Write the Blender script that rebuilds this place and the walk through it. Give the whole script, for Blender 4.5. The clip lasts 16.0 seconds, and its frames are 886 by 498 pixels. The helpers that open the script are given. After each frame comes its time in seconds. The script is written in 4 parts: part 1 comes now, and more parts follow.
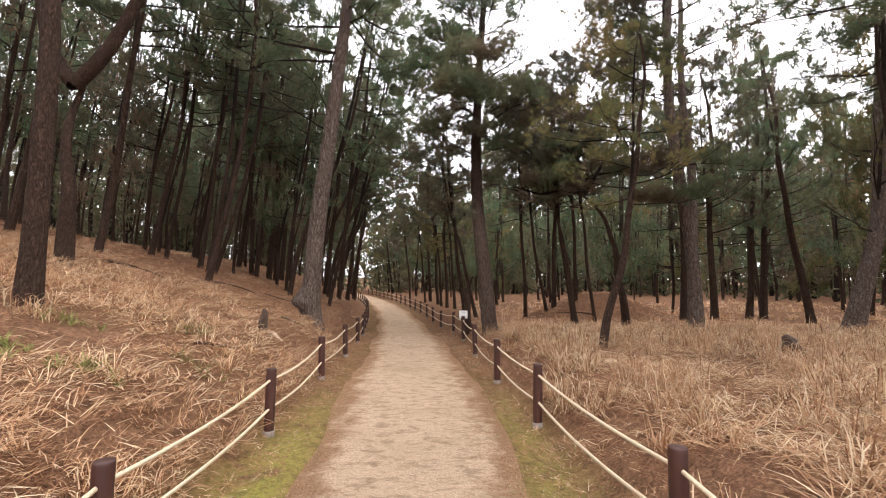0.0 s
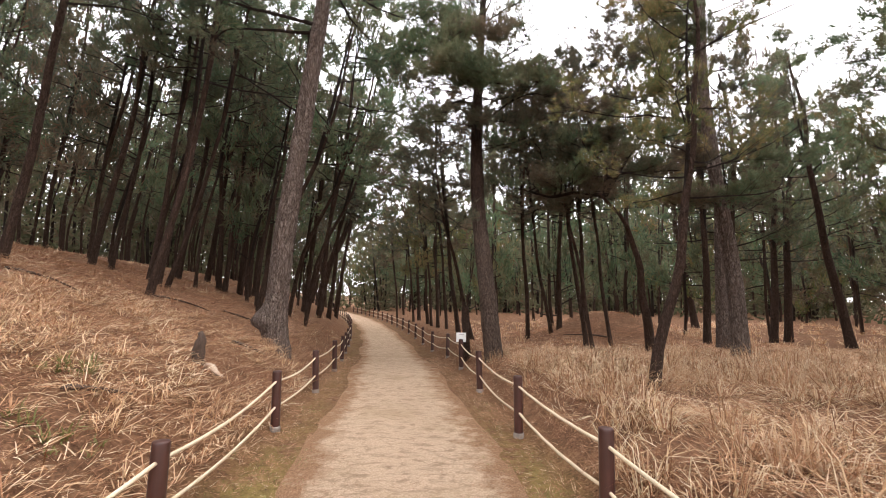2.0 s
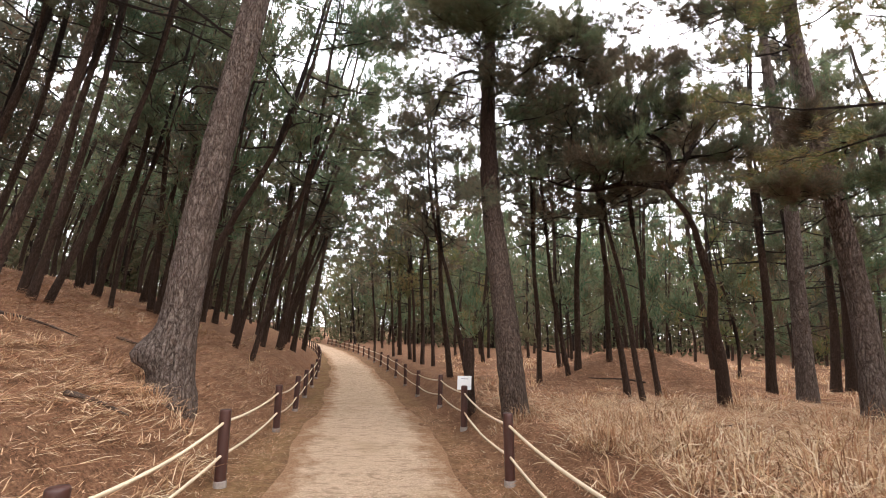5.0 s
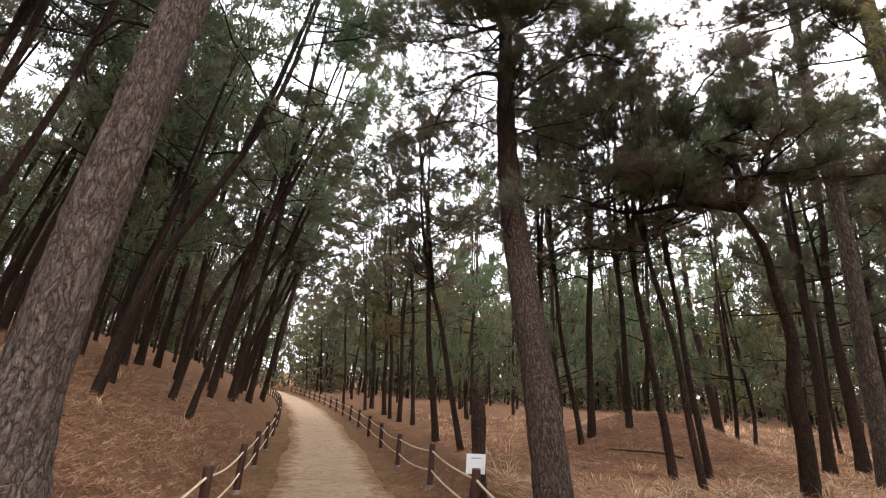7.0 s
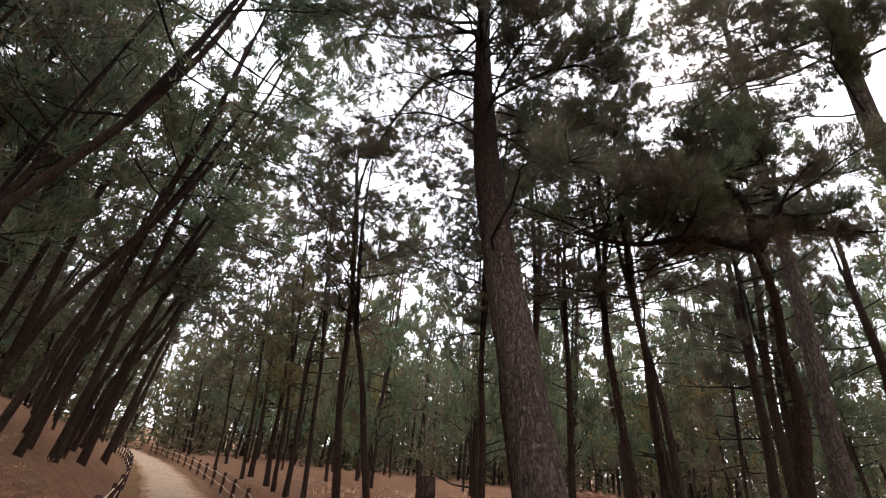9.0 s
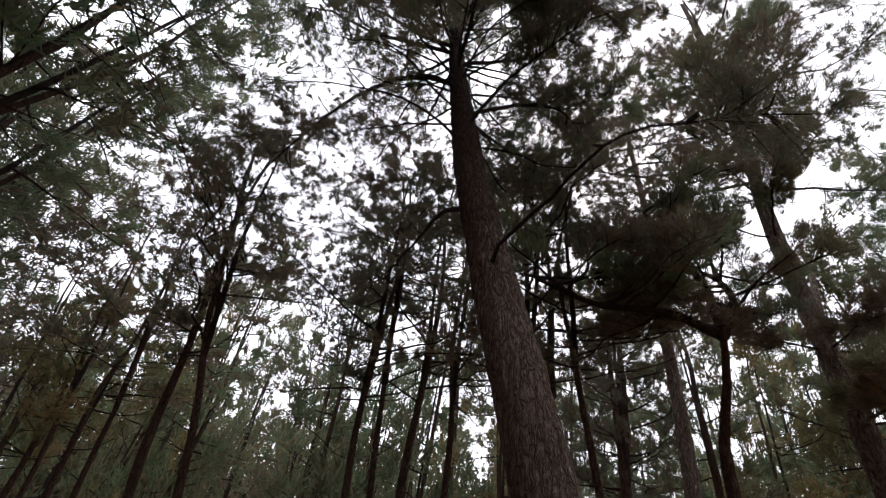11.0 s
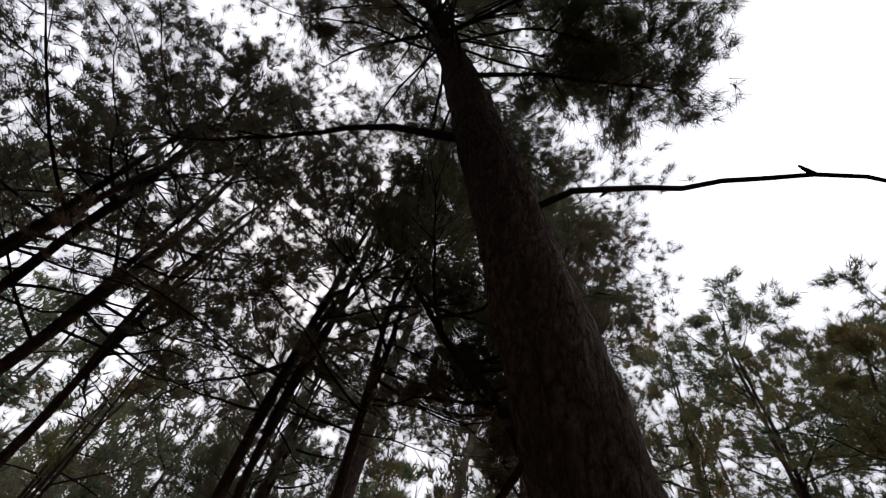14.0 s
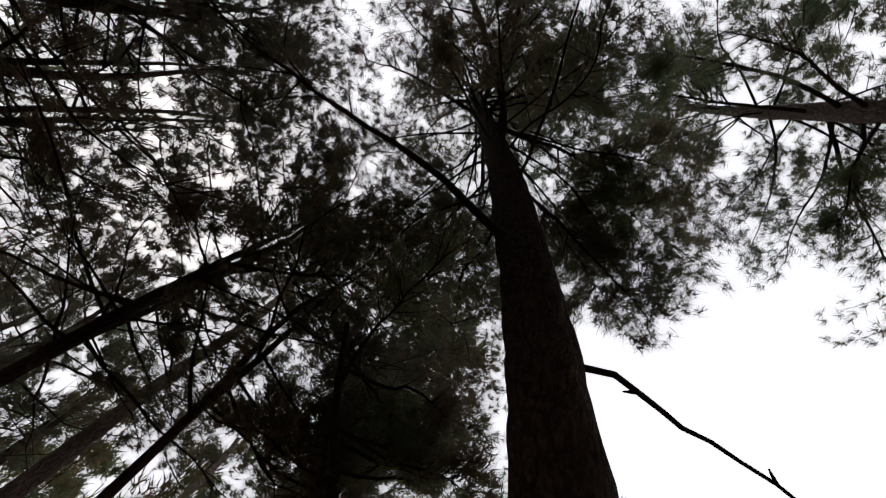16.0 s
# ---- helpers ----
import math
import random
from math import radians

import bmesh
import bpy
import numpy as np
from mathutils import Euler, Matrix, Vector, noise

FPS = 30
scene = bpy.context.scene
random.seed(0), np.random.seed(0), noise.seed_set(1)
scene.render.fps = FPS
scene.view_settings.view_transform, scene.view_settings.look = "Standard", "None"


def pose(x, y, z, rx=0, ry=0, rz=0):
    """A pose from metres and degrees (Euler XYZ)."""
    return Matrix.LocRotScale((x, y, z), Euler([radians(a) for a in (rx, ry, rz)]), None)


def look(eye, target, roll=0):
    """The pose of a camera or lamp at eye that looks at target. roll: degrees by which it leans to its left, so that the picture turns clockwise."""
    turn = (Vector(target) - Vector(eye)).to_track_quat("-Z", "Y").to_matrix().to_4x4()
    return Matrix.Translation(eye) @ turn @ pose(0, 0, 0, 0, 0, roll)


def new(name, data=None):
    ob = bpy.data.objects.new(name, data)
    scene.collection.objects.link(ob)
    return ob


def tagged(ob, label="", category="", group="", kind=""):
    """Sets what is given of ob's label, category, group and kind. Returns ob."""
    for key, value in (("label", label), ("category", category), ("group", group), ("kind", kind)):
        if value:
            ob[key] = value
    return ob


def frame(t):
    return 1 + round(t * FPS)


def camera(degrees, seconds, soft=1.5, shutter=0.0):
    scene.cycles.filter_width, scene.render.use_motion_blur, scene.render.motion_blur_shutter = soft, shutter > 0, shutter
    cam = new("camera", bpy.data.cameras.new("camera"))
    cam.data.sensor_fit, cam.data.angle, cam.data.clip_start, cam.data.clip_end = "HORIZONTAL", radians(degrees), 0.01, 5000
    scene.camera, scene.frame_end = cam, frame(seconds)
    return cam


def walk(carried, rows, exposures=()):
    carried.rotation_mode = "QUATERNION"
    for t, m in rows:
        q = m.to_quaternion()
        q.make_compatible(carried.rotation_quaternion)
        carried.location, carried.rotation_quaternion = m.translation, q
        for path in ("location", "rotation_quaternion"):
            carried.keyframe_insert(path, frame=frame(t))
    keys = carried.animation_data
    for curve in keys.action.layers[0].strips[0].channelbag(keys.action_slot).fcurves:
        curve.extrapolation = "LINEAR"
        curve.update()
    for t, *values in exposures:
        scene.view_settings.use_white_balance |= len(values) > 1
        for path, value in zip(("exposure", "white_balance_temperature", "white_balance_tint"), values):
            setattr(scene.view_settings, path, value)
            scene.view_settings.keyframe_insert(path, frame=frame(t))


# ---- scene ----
cam = camera(89.2, 16.0, soft=1.0, shutter=0.15)
PATH = [
    (0, look((0.049, 0.165, 1.65), (0.042, 2.161, 1.782), 0.2)),
    (0.5, look((-0.042, 0.634, 1.641), (-0.037, 2.628, 1.793), 0.2)),
    (1, look((-0.081, 1.088, 1.614), (-0.063, 3.08, 1.786), 0.3)),
    (1.5, look((-0.061, 1.549, 1.62), (-0.024, 3.539, 1.809), 0.5)),
    (2, look((-0.129, 2.069, 1.592), (-0.081, 4.057, 1.805), 0.6)),
    (2.5, look((-0.088, 2.59, 1.581), (-0.014, 4.576, 1.806), 0.2)),
    (3, look((-0.148, 3.065, 1.543), (-0.072, 5.047, 1.798), 0.3)),
    (3.2, look((-0.135, 3.253, 1.546), (-0.063, 5.233, 1.816), 0.3)),
    (5.3, look((-0.426, 5.492, 1.471), (-0.29, 7.449, 1.858), 2.1)),
    (5.5, look((-0.479, 5.68, 1.496), (-0.335, 7.633, 1.905), 2.2)),
    (6, look((-0.486, 6.173, 1.49), (-0.316, 8.112, 1.952), 2.5)),
    (6.5, look((-0.554, 6.633, 1.54), (-0.358, 8.556, 2.055), 2.9)),
    (7, look((-0.631, 7.117, 1.554), (-0.407, 9.021, 2.122), 3.4)),
    (7.5, look((-0.624, 7.566, 1.592), (-0.362, 9.446, 2.225), 3.8)),
    (8, look((-0.651, 8.075, 1.577), (-0.343, 9.924, 2.276), 4.2)),
    (8.2, look((-0.622, 8.27, 1.532), (-0.271, 10.094, 2.274), 4.7)),
    (10.3, pose(-1.166, 9.929, 1.531, 120.65, -6.14, -34.44)),
    (10.5, pose(-1.133, 10.114, 1.486, 122.23, -6.38, -36.93)),
    (11, pose(-1.036, 10.650, 1.514, 126.49, -7.65, -43.26)),
    (11.5, pose(-0.964, 11.101, 1.563, 130.06, -8.21, -50.88)),
    (12, pose(-0.726, 11.533, 1.588, 133.89, -8.78, -58.91)),
    (12.5, pose(-0.596, 11.929, 1.601, 137.53, -9.22, -67.32)),
    (13, pose(-0.476, 12.286, 1.598, 140.04, -9.37, -76.73)),
    (13.5, pose(-0.348, 12.543, 1.573, 142.18, -9.60, -86.13)),
    (14, pose(-0.159, 12.741, 1.560, 144.24, -10.72, -96.54)),
    (14.5, pose(0.018, 12.973, 1.585, 146.97, -13.38, -106.96)),
    (15, pose(0.129, 13.163, 1.584, 151.05, -13.99, -119.03)),
    (15.5, pose(0.219, 13.310, 1.594, 156.34, -13.86, -130.12)),
    (16, pose(0.264, 13.528, 1.592, 160.87, -12.65, -138.22)),
]
walk(cam, PATH, exposures=[(0, 0.6, 6500, 10.5), (1.5, 0.68, 6500, 10.5), (3, 0.74, 6480, 11), (5.5, 0.92, 6430, 10), (7, 0.66, 6400, 10), (8.2, 0.46, 6330, 11), (10.3, 0.02, 6230, 13.5), (12, -0.66, 6260, 13.5), (13.5, -1.1, 6280, 13), (16, -1.3, 6450, 11)])

# ---- light: a bright overcast sky ----
world = bpy.data.worlds.new("sky")
scene.world = world
world.use_nodes = True
wn = world.node_tree
wn.nodes.clear()
w_out = wn.nodes.new("ShaderNodeOutputWorld")
w_bg = wn.nodes.new("ShaderNodeBackground")
w_sky = wn.nodes.new("ShaderNodeTexSky")
w_sky.sky_type, w_sky.sun_disc = "NISHITA", False
w_sky.sun_elevation, w_sky.sun_rotation, w_sky.dust_density = radians(48), radians(60), 6.0
w_cloud = wn.nodes.new("ShaderNodeMix")
w_cloud.data_type = "RGBA"
w_cloud.inputs[0].default_value = 0.86
w_cloud.inputs[7].default_value = (19.0, 19.0, 19.8, 1)
wn.links.new(w_sky.outputs[0], w_cloud.inputs[6])
wn.links.new(w_cloud.outputs[2], w_bg.inputs[0])
w_bg.inputs[1].default_value = 0.15
wn.links.new(w_bg.outputs[0], w_out.inputs[0])
sun = new("sun", bpy.data.lights.new("sun", "SUN"))
sun.data.energy, sun.data.angle, sun.data.color = 0.8, radians(30), (1, 0.97, 0.93)
sun.matrix_world = look((0, 0, 0), (-0.55, 0.35, -1))


# ---- materials ----
def material(name):
    m = bpy.data.materials.new(name)
    m.use_nodes = True
    t = m.node_tree
    b = t.nodes["Principled BSDF"]
    return m, t, b


def node(t, kind, **inputs):
    n = t.nodes.new("ShaderNode" + kind)
    for k, v in inputs.items():
        n.inputs[k.replace("_", " ")].default_value = v
    return n


def coords(t, scale=(1, 1, 1), space="Object"):
    c, m = t.nodes.new("ShaderNodeTexCoord"), t.nodes.new("ShaderNodeMapping")
    m.inputs["Scale"].default_value = scale
    t.links.new(c.outputs[space], m.inputs[0])
    return m.outputs[0]


def ramp(t, source, *stops):
    r = t.nodes.new("ShaderNodeValToRGB")
    e = r.color_ramp.elements
    while len(e) < len(stops):
        e.new(0.5)
    for el, (p, c) in zip(e, stops):
        el.position, el.color = p, (*c, 1)
    t.links.new(source, r.inputs[0])
    return r.outputs[0]


def mix(t, fac, a, b, mode="MIX"):
    n = t.nodes.new("ShaderNodeMix")
    n.data_type, n.blend_type = "RGBA", mode
    for i, v in ((0, fac), (6, a), (7, b)):
        if isinstance(v, (int, float)):
            n.inputs[i].default_value = v
        elif isinstance(v, tuple):
            n.inputs[i].default_value = (*v, 1)
        else:
            t.links.new(v, n.inputs[i])
    return n.outputs[2]


def noise_tex(t, vec, scale, detail=4, rough=0.6, dist=0.0):
    n = node(t, "TexNoise", Scale=scale, Detail=detail, Roughness=rough, Distortion=dist)
    t.links.new(vec, n.inputs["Vector"])
    return n.outputs[0]


def bump(t, b, height, strength, distance):
    n = node(t, "Bump", Strength=strength, Distance=distance)
    t.links.new(height, n.inputs["Height"])
    t.links.new(n.outputs[0], b.inputs["Normal"])


def bark_material(name, dark, mid, light, plate=25.0, upper_tint=None):
    m, t, b = material(name)
    v = coords(t, (1, 1, 0.3))
    warp = t.nodes.new("ShaderNodeTexNoise")
    warp.inputs["Scale"].default_value, warp.inputs["Detail"].default_value = plate * 0.6, 4
    t.links.new(v, warp.inputs["Vector"])
    vo = node(t, "TexVoronoi", Scale=plate, Randomness=1.0)
    vo.feature = "DISTANCE_TO_EDGE"
    t.links.new(mix(t, 0.17, v, warp.outputs["Color"], "ADD"), vo.inputs["Vector"])
    plates = ramp(t, vo.outputs["Distance"], (0.0, (0, 0, 0)), (0.07, (0.5,) * 3), (0.3, (1, 1, 1)))
    grain = noise_tex(t, coords(t, (1, 1, 0.45)), 55, 6, 0.8)
    flake = noise_tex(t, coords(t, (1, 1, 0.5)), 14, 5, 0.75)
    plates = mix(t, ramp(t, flake, (0.48, (0,) * 3), (0.66, (0.7,) * 3)), plates, ramp(t, grain, (0.3, (0.1,) * 3), (0.55, (1,) * 3)))
    big = noise_tex(t, coords(t), 1.6, 4)
    skin = ramp(t, grain, (0.25, dark), (0.45, mid), (0.75, light))
    # Furrows are dark bark, deepened in colour to stand in for crease shade.
    col = mix(t, plates, mix(t, 0.18, dark, skin), skin)
    col = mix(t, ramp(t, big, (0.35, (0,) * 3), (0.65, (0.7,) * 3)), col, mix(t, 0.45, col, mid))
    # Multiplies the bark darker and redder above about 3 to 4 m.
    if upper_tint:
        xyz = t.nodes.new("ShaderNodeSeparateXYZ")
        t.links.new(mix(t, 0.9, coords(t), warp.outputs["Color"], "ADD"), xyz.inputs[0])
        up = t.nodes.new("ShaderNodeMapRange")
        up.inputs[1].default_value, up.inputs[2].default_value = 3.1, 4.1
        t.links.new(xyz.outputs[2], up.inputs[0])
        col = mix(t, up.outputs[0], col, mix(t, 0.85, col, upper_tint, "MULTIPLY"))
    t.links.new(col, b.inputs["Base Color"])
    b.inputs["Roughness"].default_value = 0.92
    b.inputs["Specular IOR Level"].default_value = 0.15
    bump(t, b, mix(t, 0.4, plates, grain), 1.0, 0.055)
    return m


BARK = bark_material("pine_bark", (0.024, 0.014, 0.011), (0.14, 0.098, 0.079), (0.40, 0.335, 0.29), 17)
BARK_DARK_TOP = bark_material("dark_topped_bark", (0.020, 0.012, 0.008), (0.098, 0.064, 0.048), (0.27, 0.215, 0.18), 19, (0.32, 0.225, 0.185))
BARK_DARK = bark_material("dark_pine_bark", (0.018, 0.010, 0.007), (0.075, 0.044, 0.032), (0.15, 0.098, 0.072), 24)
BRANCH = bark_material("branch_bark", (0.016, 0.011, 0.009), (0.04, 0.028, 0.022), (0.085, 0.06, 0.05), 40)


def leafy(name, stops, rough=0.6, through_light=0.25, tint_scale=0.5):
    m, t, b = material(name)
    g = t.nodes.new("ShaderNodeNewGeometry")
    oi = t.nodes.new("ShaderNodeObjectInfo")
    col = ramp(t, g.outputs["Random Per Island"], *stops)
    patch = noise_tex(t, coords(t), tint_scale, 2)
    col = mix(t, ramp(t, patch, (0.4, (0,) * 3), (0.7, (0.6,) * 3)), col, stops[-1][1])
    hsv = node(t, "HueSaturation")
    t.links.new(col, hsv.inputs["Color"])
    vary = t.nodes.new("ShaderNodeMapRange")
    vary.inputs[3].default_value, vary.inputs[4].default_value = 0.75, 1.25
    t.links.new(oi.outputs["Random"], vary.inputs[0])
    t.links.new(vary.outputs[0], hsv.inputs["Value"])
    t.links.new(hsv.outputs[0], b.inputs["Base Color"])
    b.inputs["Roughness"].default_value = rough
    b.inputs["Specular IOR Level"].default_value = 0.25
    tr = node(t, "BsdfTranslucent")
    t.links.new(hsv.outputs[0], tr.inputs[0])
    ms = node(t, "MixShader")
    ms.inputs[0].default_value = through_light
    t.links.new(b.outputs[0], ms.inputs[1])
    t.links.new(tr.outputs[0], ms.inputs[2])
    t.links.new(ms.outputs[0], t.nodes["Material Output"].inputs[0])
    return m


NEEDLES = leafy("pine_needles", ((0.0, (0.065, 0.105, 0.058)), (0.6, (0.125, 0.185, 0.098)), (0.88, (0.18, 0.19, 0.10)), (1.0, (0.22, 0.14, 0.085))), 0.45, 0.5)
NEEDLES_DARK = leafy("dark_pine_needles", ((0.0, (0.06, 0.072, 0.05)), (0.55, (0.105, 0.12, 0.075)), (0.82, (0.15, 0.12, 0.075)), (1.0, (0.20, 0.115, 0.075))), 0.5, 0.5)
NEEDLES_OLIVE = leafy("olive_pine_needles", ((0.0, (0.07, 0.095, 0.035)), (0.55, (0.13, 0.15, 0.06)), (0.8, (0.20, 0.16, 0.07)), (1.0, (0.26, 0.15, 0.07))), 0.55, 0.48)
STRAW = leafy("dry_grass", ((0.0, (0.15, 0.065, 0.03)), (0.35, (0.42, 0.22, 0.12)), (0.6, (0.66, 0.455, 0.265)), (0.85, (0.86, 0.71, 0.50)), (1.0, (0.50, 0.285, 0.16))), 0.7, 0.3, 0.9)
STRAW_RED = leafy("fallen_needles", ((0.0, (0.14, 0.055, 0.028)), (0.4, (0.38, 0.18, 0.095)), (0.75, (0.60, 0.36, 0.21)), (0.95, (0.76, 0.56, 0.38)), (1.0, (0.42, 0.2, 0.105))), 0.8, 0.1, 0.6)
# Brownish far foliage; its colour is lightened to stand in for haze.
HAZED_BRUSH = leafy("hazed_distant_brush", ((0.0, (0.10, 0.125, 0.062)), (0.5, (0.165, 0.185, 0.095)), (0.8, (0.22, 0.19, 0.11)), (1.0, (0.26, 0.19, 0.12))), 0.7, 0.4, 0.2)
GREEN_BLADE = leafy("green_grass", ((0.0, (0.12, 0.14, 0.04)), (0.6, (0.20, 0.21, 0.06)), (1.0, (0.33, 0.30, 0.12))), 0.7, 0.25)


def ground_material():
    m, t, b = material("forest_floor")
    v = coords(t)
    at = t.nodes.new("ShaderNodeAttribute")
    at.attribute_name = "across"
    fine = noise_tex(t, v, 38, 5, 0.75)
    streak = noise_tex(t, coords(t, (1, 1, 1)), 11, 4, 0.7, 1.2)
    big = noise_tex(t, v, 0.55, 4)
    litter = ramp(t, fine, (0.3, (0.065, 0.032, 0.018)), (0.5, (0.23, 0.112, 0.063)), (0.72, (0.48, 0.285, 0.17)))
    litter = mix(t, ramp(t, big, (0.38, (0,) * 3), (0.62, (1,) * 3)), litter, ramp(t, streak, (0.3, (0.11, 0.053, 0.03)), (0.7, (0.36, 0.20, 0.115))))
    drift = noise_tex(t, coords(t, (1, 1, 1)), 3.2, 5, 0.7, 1.5)
    litter = mix(t, ramp(t, drift, (0.42, (0.75,) * 3), (0.58, (0,) * 3)), litter, ramp(t, fine, (0.35, (0.06, 0.03, 0.018)), (0.65, (0.24, 0.125, 0.07))))
    moss = ramp(t, streak, (0.3, (0.16, 0.13, 0.045)), (0.55, (0.34, 0.30, 0.07)), (0.8, (0.40, 0.30, 0.12)))
    edge = noise_tex(t, v, 2.3, 5, 0.7)
    mo = t.nodes.new("ShaderNodeMath")
    mo.operation = "MULTIPLY"
    t.links.new(at.outputs["Fac"], mo.inputs[0])
    t.links.new(ramp(t, edge, (0.33, (0,) * 3), (0.5, (1,) * 3)), mo.inputs[1])
    t.links.new(mix(t, mo.outputs[0], litter, moss), b.inputs["Base Color"])
    b.inputs["Roughness"].default_value = 0.95
    b.inputs["Specular IOR Level"].default_value = 0.1
    bump(t, b, mix(t, 0.5, fine, drift), 1.0, 0.07)
    return m


def path_material():
    m, t, b = material("sandy_path")
    v = coords(t)
    at = t.nodes.new("ShaderNodeAttribute")
    at.attribute_name = "across"
    fine = noise_tex(t, v, 60, 5, 0.8)
    ruts = noise_tex(t, coords(t, (1, 1.9, 1)), 5.5, 6, 0.72, 0.8)
    strewn = noise_tex(t, coords(t, (1, 1.6, 1)), 24, 5, 0.75, 0.6)
    blot = noise_tex(t, v, 0.8, 4)
    sand = ramp(t, fine, (0.28, (0.31, 0.195, 0.12)), (0.5, (0.63, 0.445, 0.305)), (0.75, (0.87, 0.685, 0.52)))
    damp = ramp(t, fine, (0.3, (0.28, 0.18, 0.112)), (0.8, (0.56, 0.40, 0.275)))
    col = mix(t, ramp(t, ruts, (0.38, (1.0,) * 3), (0.5, (0,) * 3)), sand, damp)
    col = mix(t, ramp(t, strewn, (0.54, (0,) * 3), (0.66, (0.6,) * 3)), col, (0.32, 0.19, 0.11))
    col = mix(t, ramp(t, blot, (0.5, (0,) * 3), (0.75, (0.6,) * 3)), col, (0.42, 0.29, 0.17))
    ad = t.nodes.new("ShaderNodeMath")
    ad.operation = "ADD"
    t.links.new(at.outputs["Fac"], ad.inputs[0])
    wob = t.nodes.new("ShaderNodeMath")
    wob.operation = "MULTIPLY_ADD"
    wob.inputs[1].default_value, wob.inputs[2].default_value = 1.3, -0.65
    t.links.new(noise_tex(t, v, 3.0, 5, 0.7), wob.inputs[0])
    t.links.new(wob.outputs[0], ad.inputs[1])
    rim = ramp(t, fine, (0.3, (0.15, 0.078, 0.043)), (0.5, (0.34, 0.19, 0.105)), (0.72, (0.55, 0.35, 0.215)))
    t.links.new(mix(t, ramp(t, ad.outputs[0], (0.62, (0,) * 3), (0.9, (1.0,) * 3)), col, rim), b.inputs["Base Color"])
    b.inputs["Roughness"].default_value = 0.93
    b.inputs["Specular IOR Level"].default_value = 0.12
    bump(t, b, mix(t, 0.65, fine, ruts), 1.0, 0.09)
    return m


def plain(name, colour, rough=0.7, spots=0.25, scale=20, metal=0.0, relief=0.004, stretch=(1, 1, 1)):
    m, t, b = material(name)
    n = noise_tex(t, coords(t, stretch), scale, 5, 0.65)
    lo = tuple(c * (1 - spots) for c in colour)
    hi = tuple(min(1, c * (1 + spots)) for c in colour)
    t.links.new(ramp(t, n, (0.3, lo), (0.7, hi)), b.inputs["Base Color"])
    b.inputs["Roughness"].default_value, b.inputs["Metallic"].default_value = rough, metal
    bump(t, b, n, 0.6, relief)
    return m


POST = plain("brown_stained_wood", (0.055, 0.018, 0.012), 0.55, 0.35, 9, 0, 0.003, (1, 1, 0.12))
SLEEVE = plain("grey_concrete_sleeve", (0.25, 0.21, 0.18), 0.85, 0.25, 40)
ROPE = plain("pale_rope", (0.62, 0.50, 0.35), 0.85, 0.2, 90, 0, 0.004, (1, 1, 1))
WHITE = plain("white_painted_board", (0.80, 0.80, 0.78), 0.4, 0.04, 15)
GREY_INK = plain("grey_print", (0.35, 0.35, 0.36), 0.6, 0.1, 15)
DEADWOOD = plain("weathered_dead_wood", (0.060, 0.036, 0.024), 0.9, 0.5, 25, 0, 0.01, (1, 1, 0.3))
PALEWOOD = plain("pale_broken_wood", (0.42, 0.31, 0.22), 0.85, 0.3, 25, 0, 0.01)


# ---- the lie of the land ----
def centre(y):
    """The path's middle line."""
    y = np.asarray(y, float)
    c = np.clip(y, 0, 70)
    return -0.1 - 0.035 * y - 0.0028 * c * c


def ease(a, b, v):
    t = np.clip((v - a) / (b - a), 0.0, 1.0)
    return t * t * (3 - 2 * t)


def land(x, y):
    """The height of the ground."""
    x, y = np.asarray(x, float), np.asarray(y, float)
    d = x - centre(y)
    left = np.clip(-d - 1.45, -1, 40)
    lp = np.clip(left, 0, 40)
    right = d - 1.45
    h = -0.35 * ease(8, 20, y)
    h = h + (left > -0.1) * 0.4 * ease(-0.1, 1.2, left) + 0.36 * lp / np.sqrt(1 + (lp / 14) ** 2)
    h = h + 0.44 * ease(-0.05, 0.9, right)
    h = h + (right > 0) * 1.05 * np.exp(-((x - 6.1) / 2.0) ** 2 - ((y - 18.2) / 2.3) ** 2)
    far = ease(60, 160, np.hypot(x, y))
    rough = 0.035 * np.sin(1.9 * x + 0.7 * y) * np.sin(1.3 * y - 0.4 * x) + 0.02 * np.sin(4.1 * x + 1) * np.sin(3.7 * y)
    return h * (1 - 0.6 * far) + rough * ease(1.3, 2.2, np.abs(d))


def mesh_from(name, verts, faces, material_, smooth=True, second=None, split=0):
    """verts: N x 3; faces: M x 3 or M x 4, all alike. The faces from split on take the second material."""
    me = bpy.data.meshes.new(name)
    verts, faces = np.asarray(verts, np.float32), np.asarray(faces, np.int32)
    n, k = faces.shape
    me.vertices.add(len(verts))
    me.vertices.foreach_set("co", verts.ravel())
    me.loops.add(n * k)
    me.loops.foreach_set("vertex_index", faces.ravel())
    me.polygons.add(n)
    me.polygons.foreach_set("loop_start", np.arange(0, n * k, k, dtype=np.int32))
    me.polygons.foreach_set("use_smooth", np.full(n, smooth))
    me.update(calc_edges=True)
    me.materials.append(material_)
    if second:
        me.materials.append(second)
        me.polygons.foreach_set("material_index", (np.arange(n) >= split).astype(np.int32))
    return me


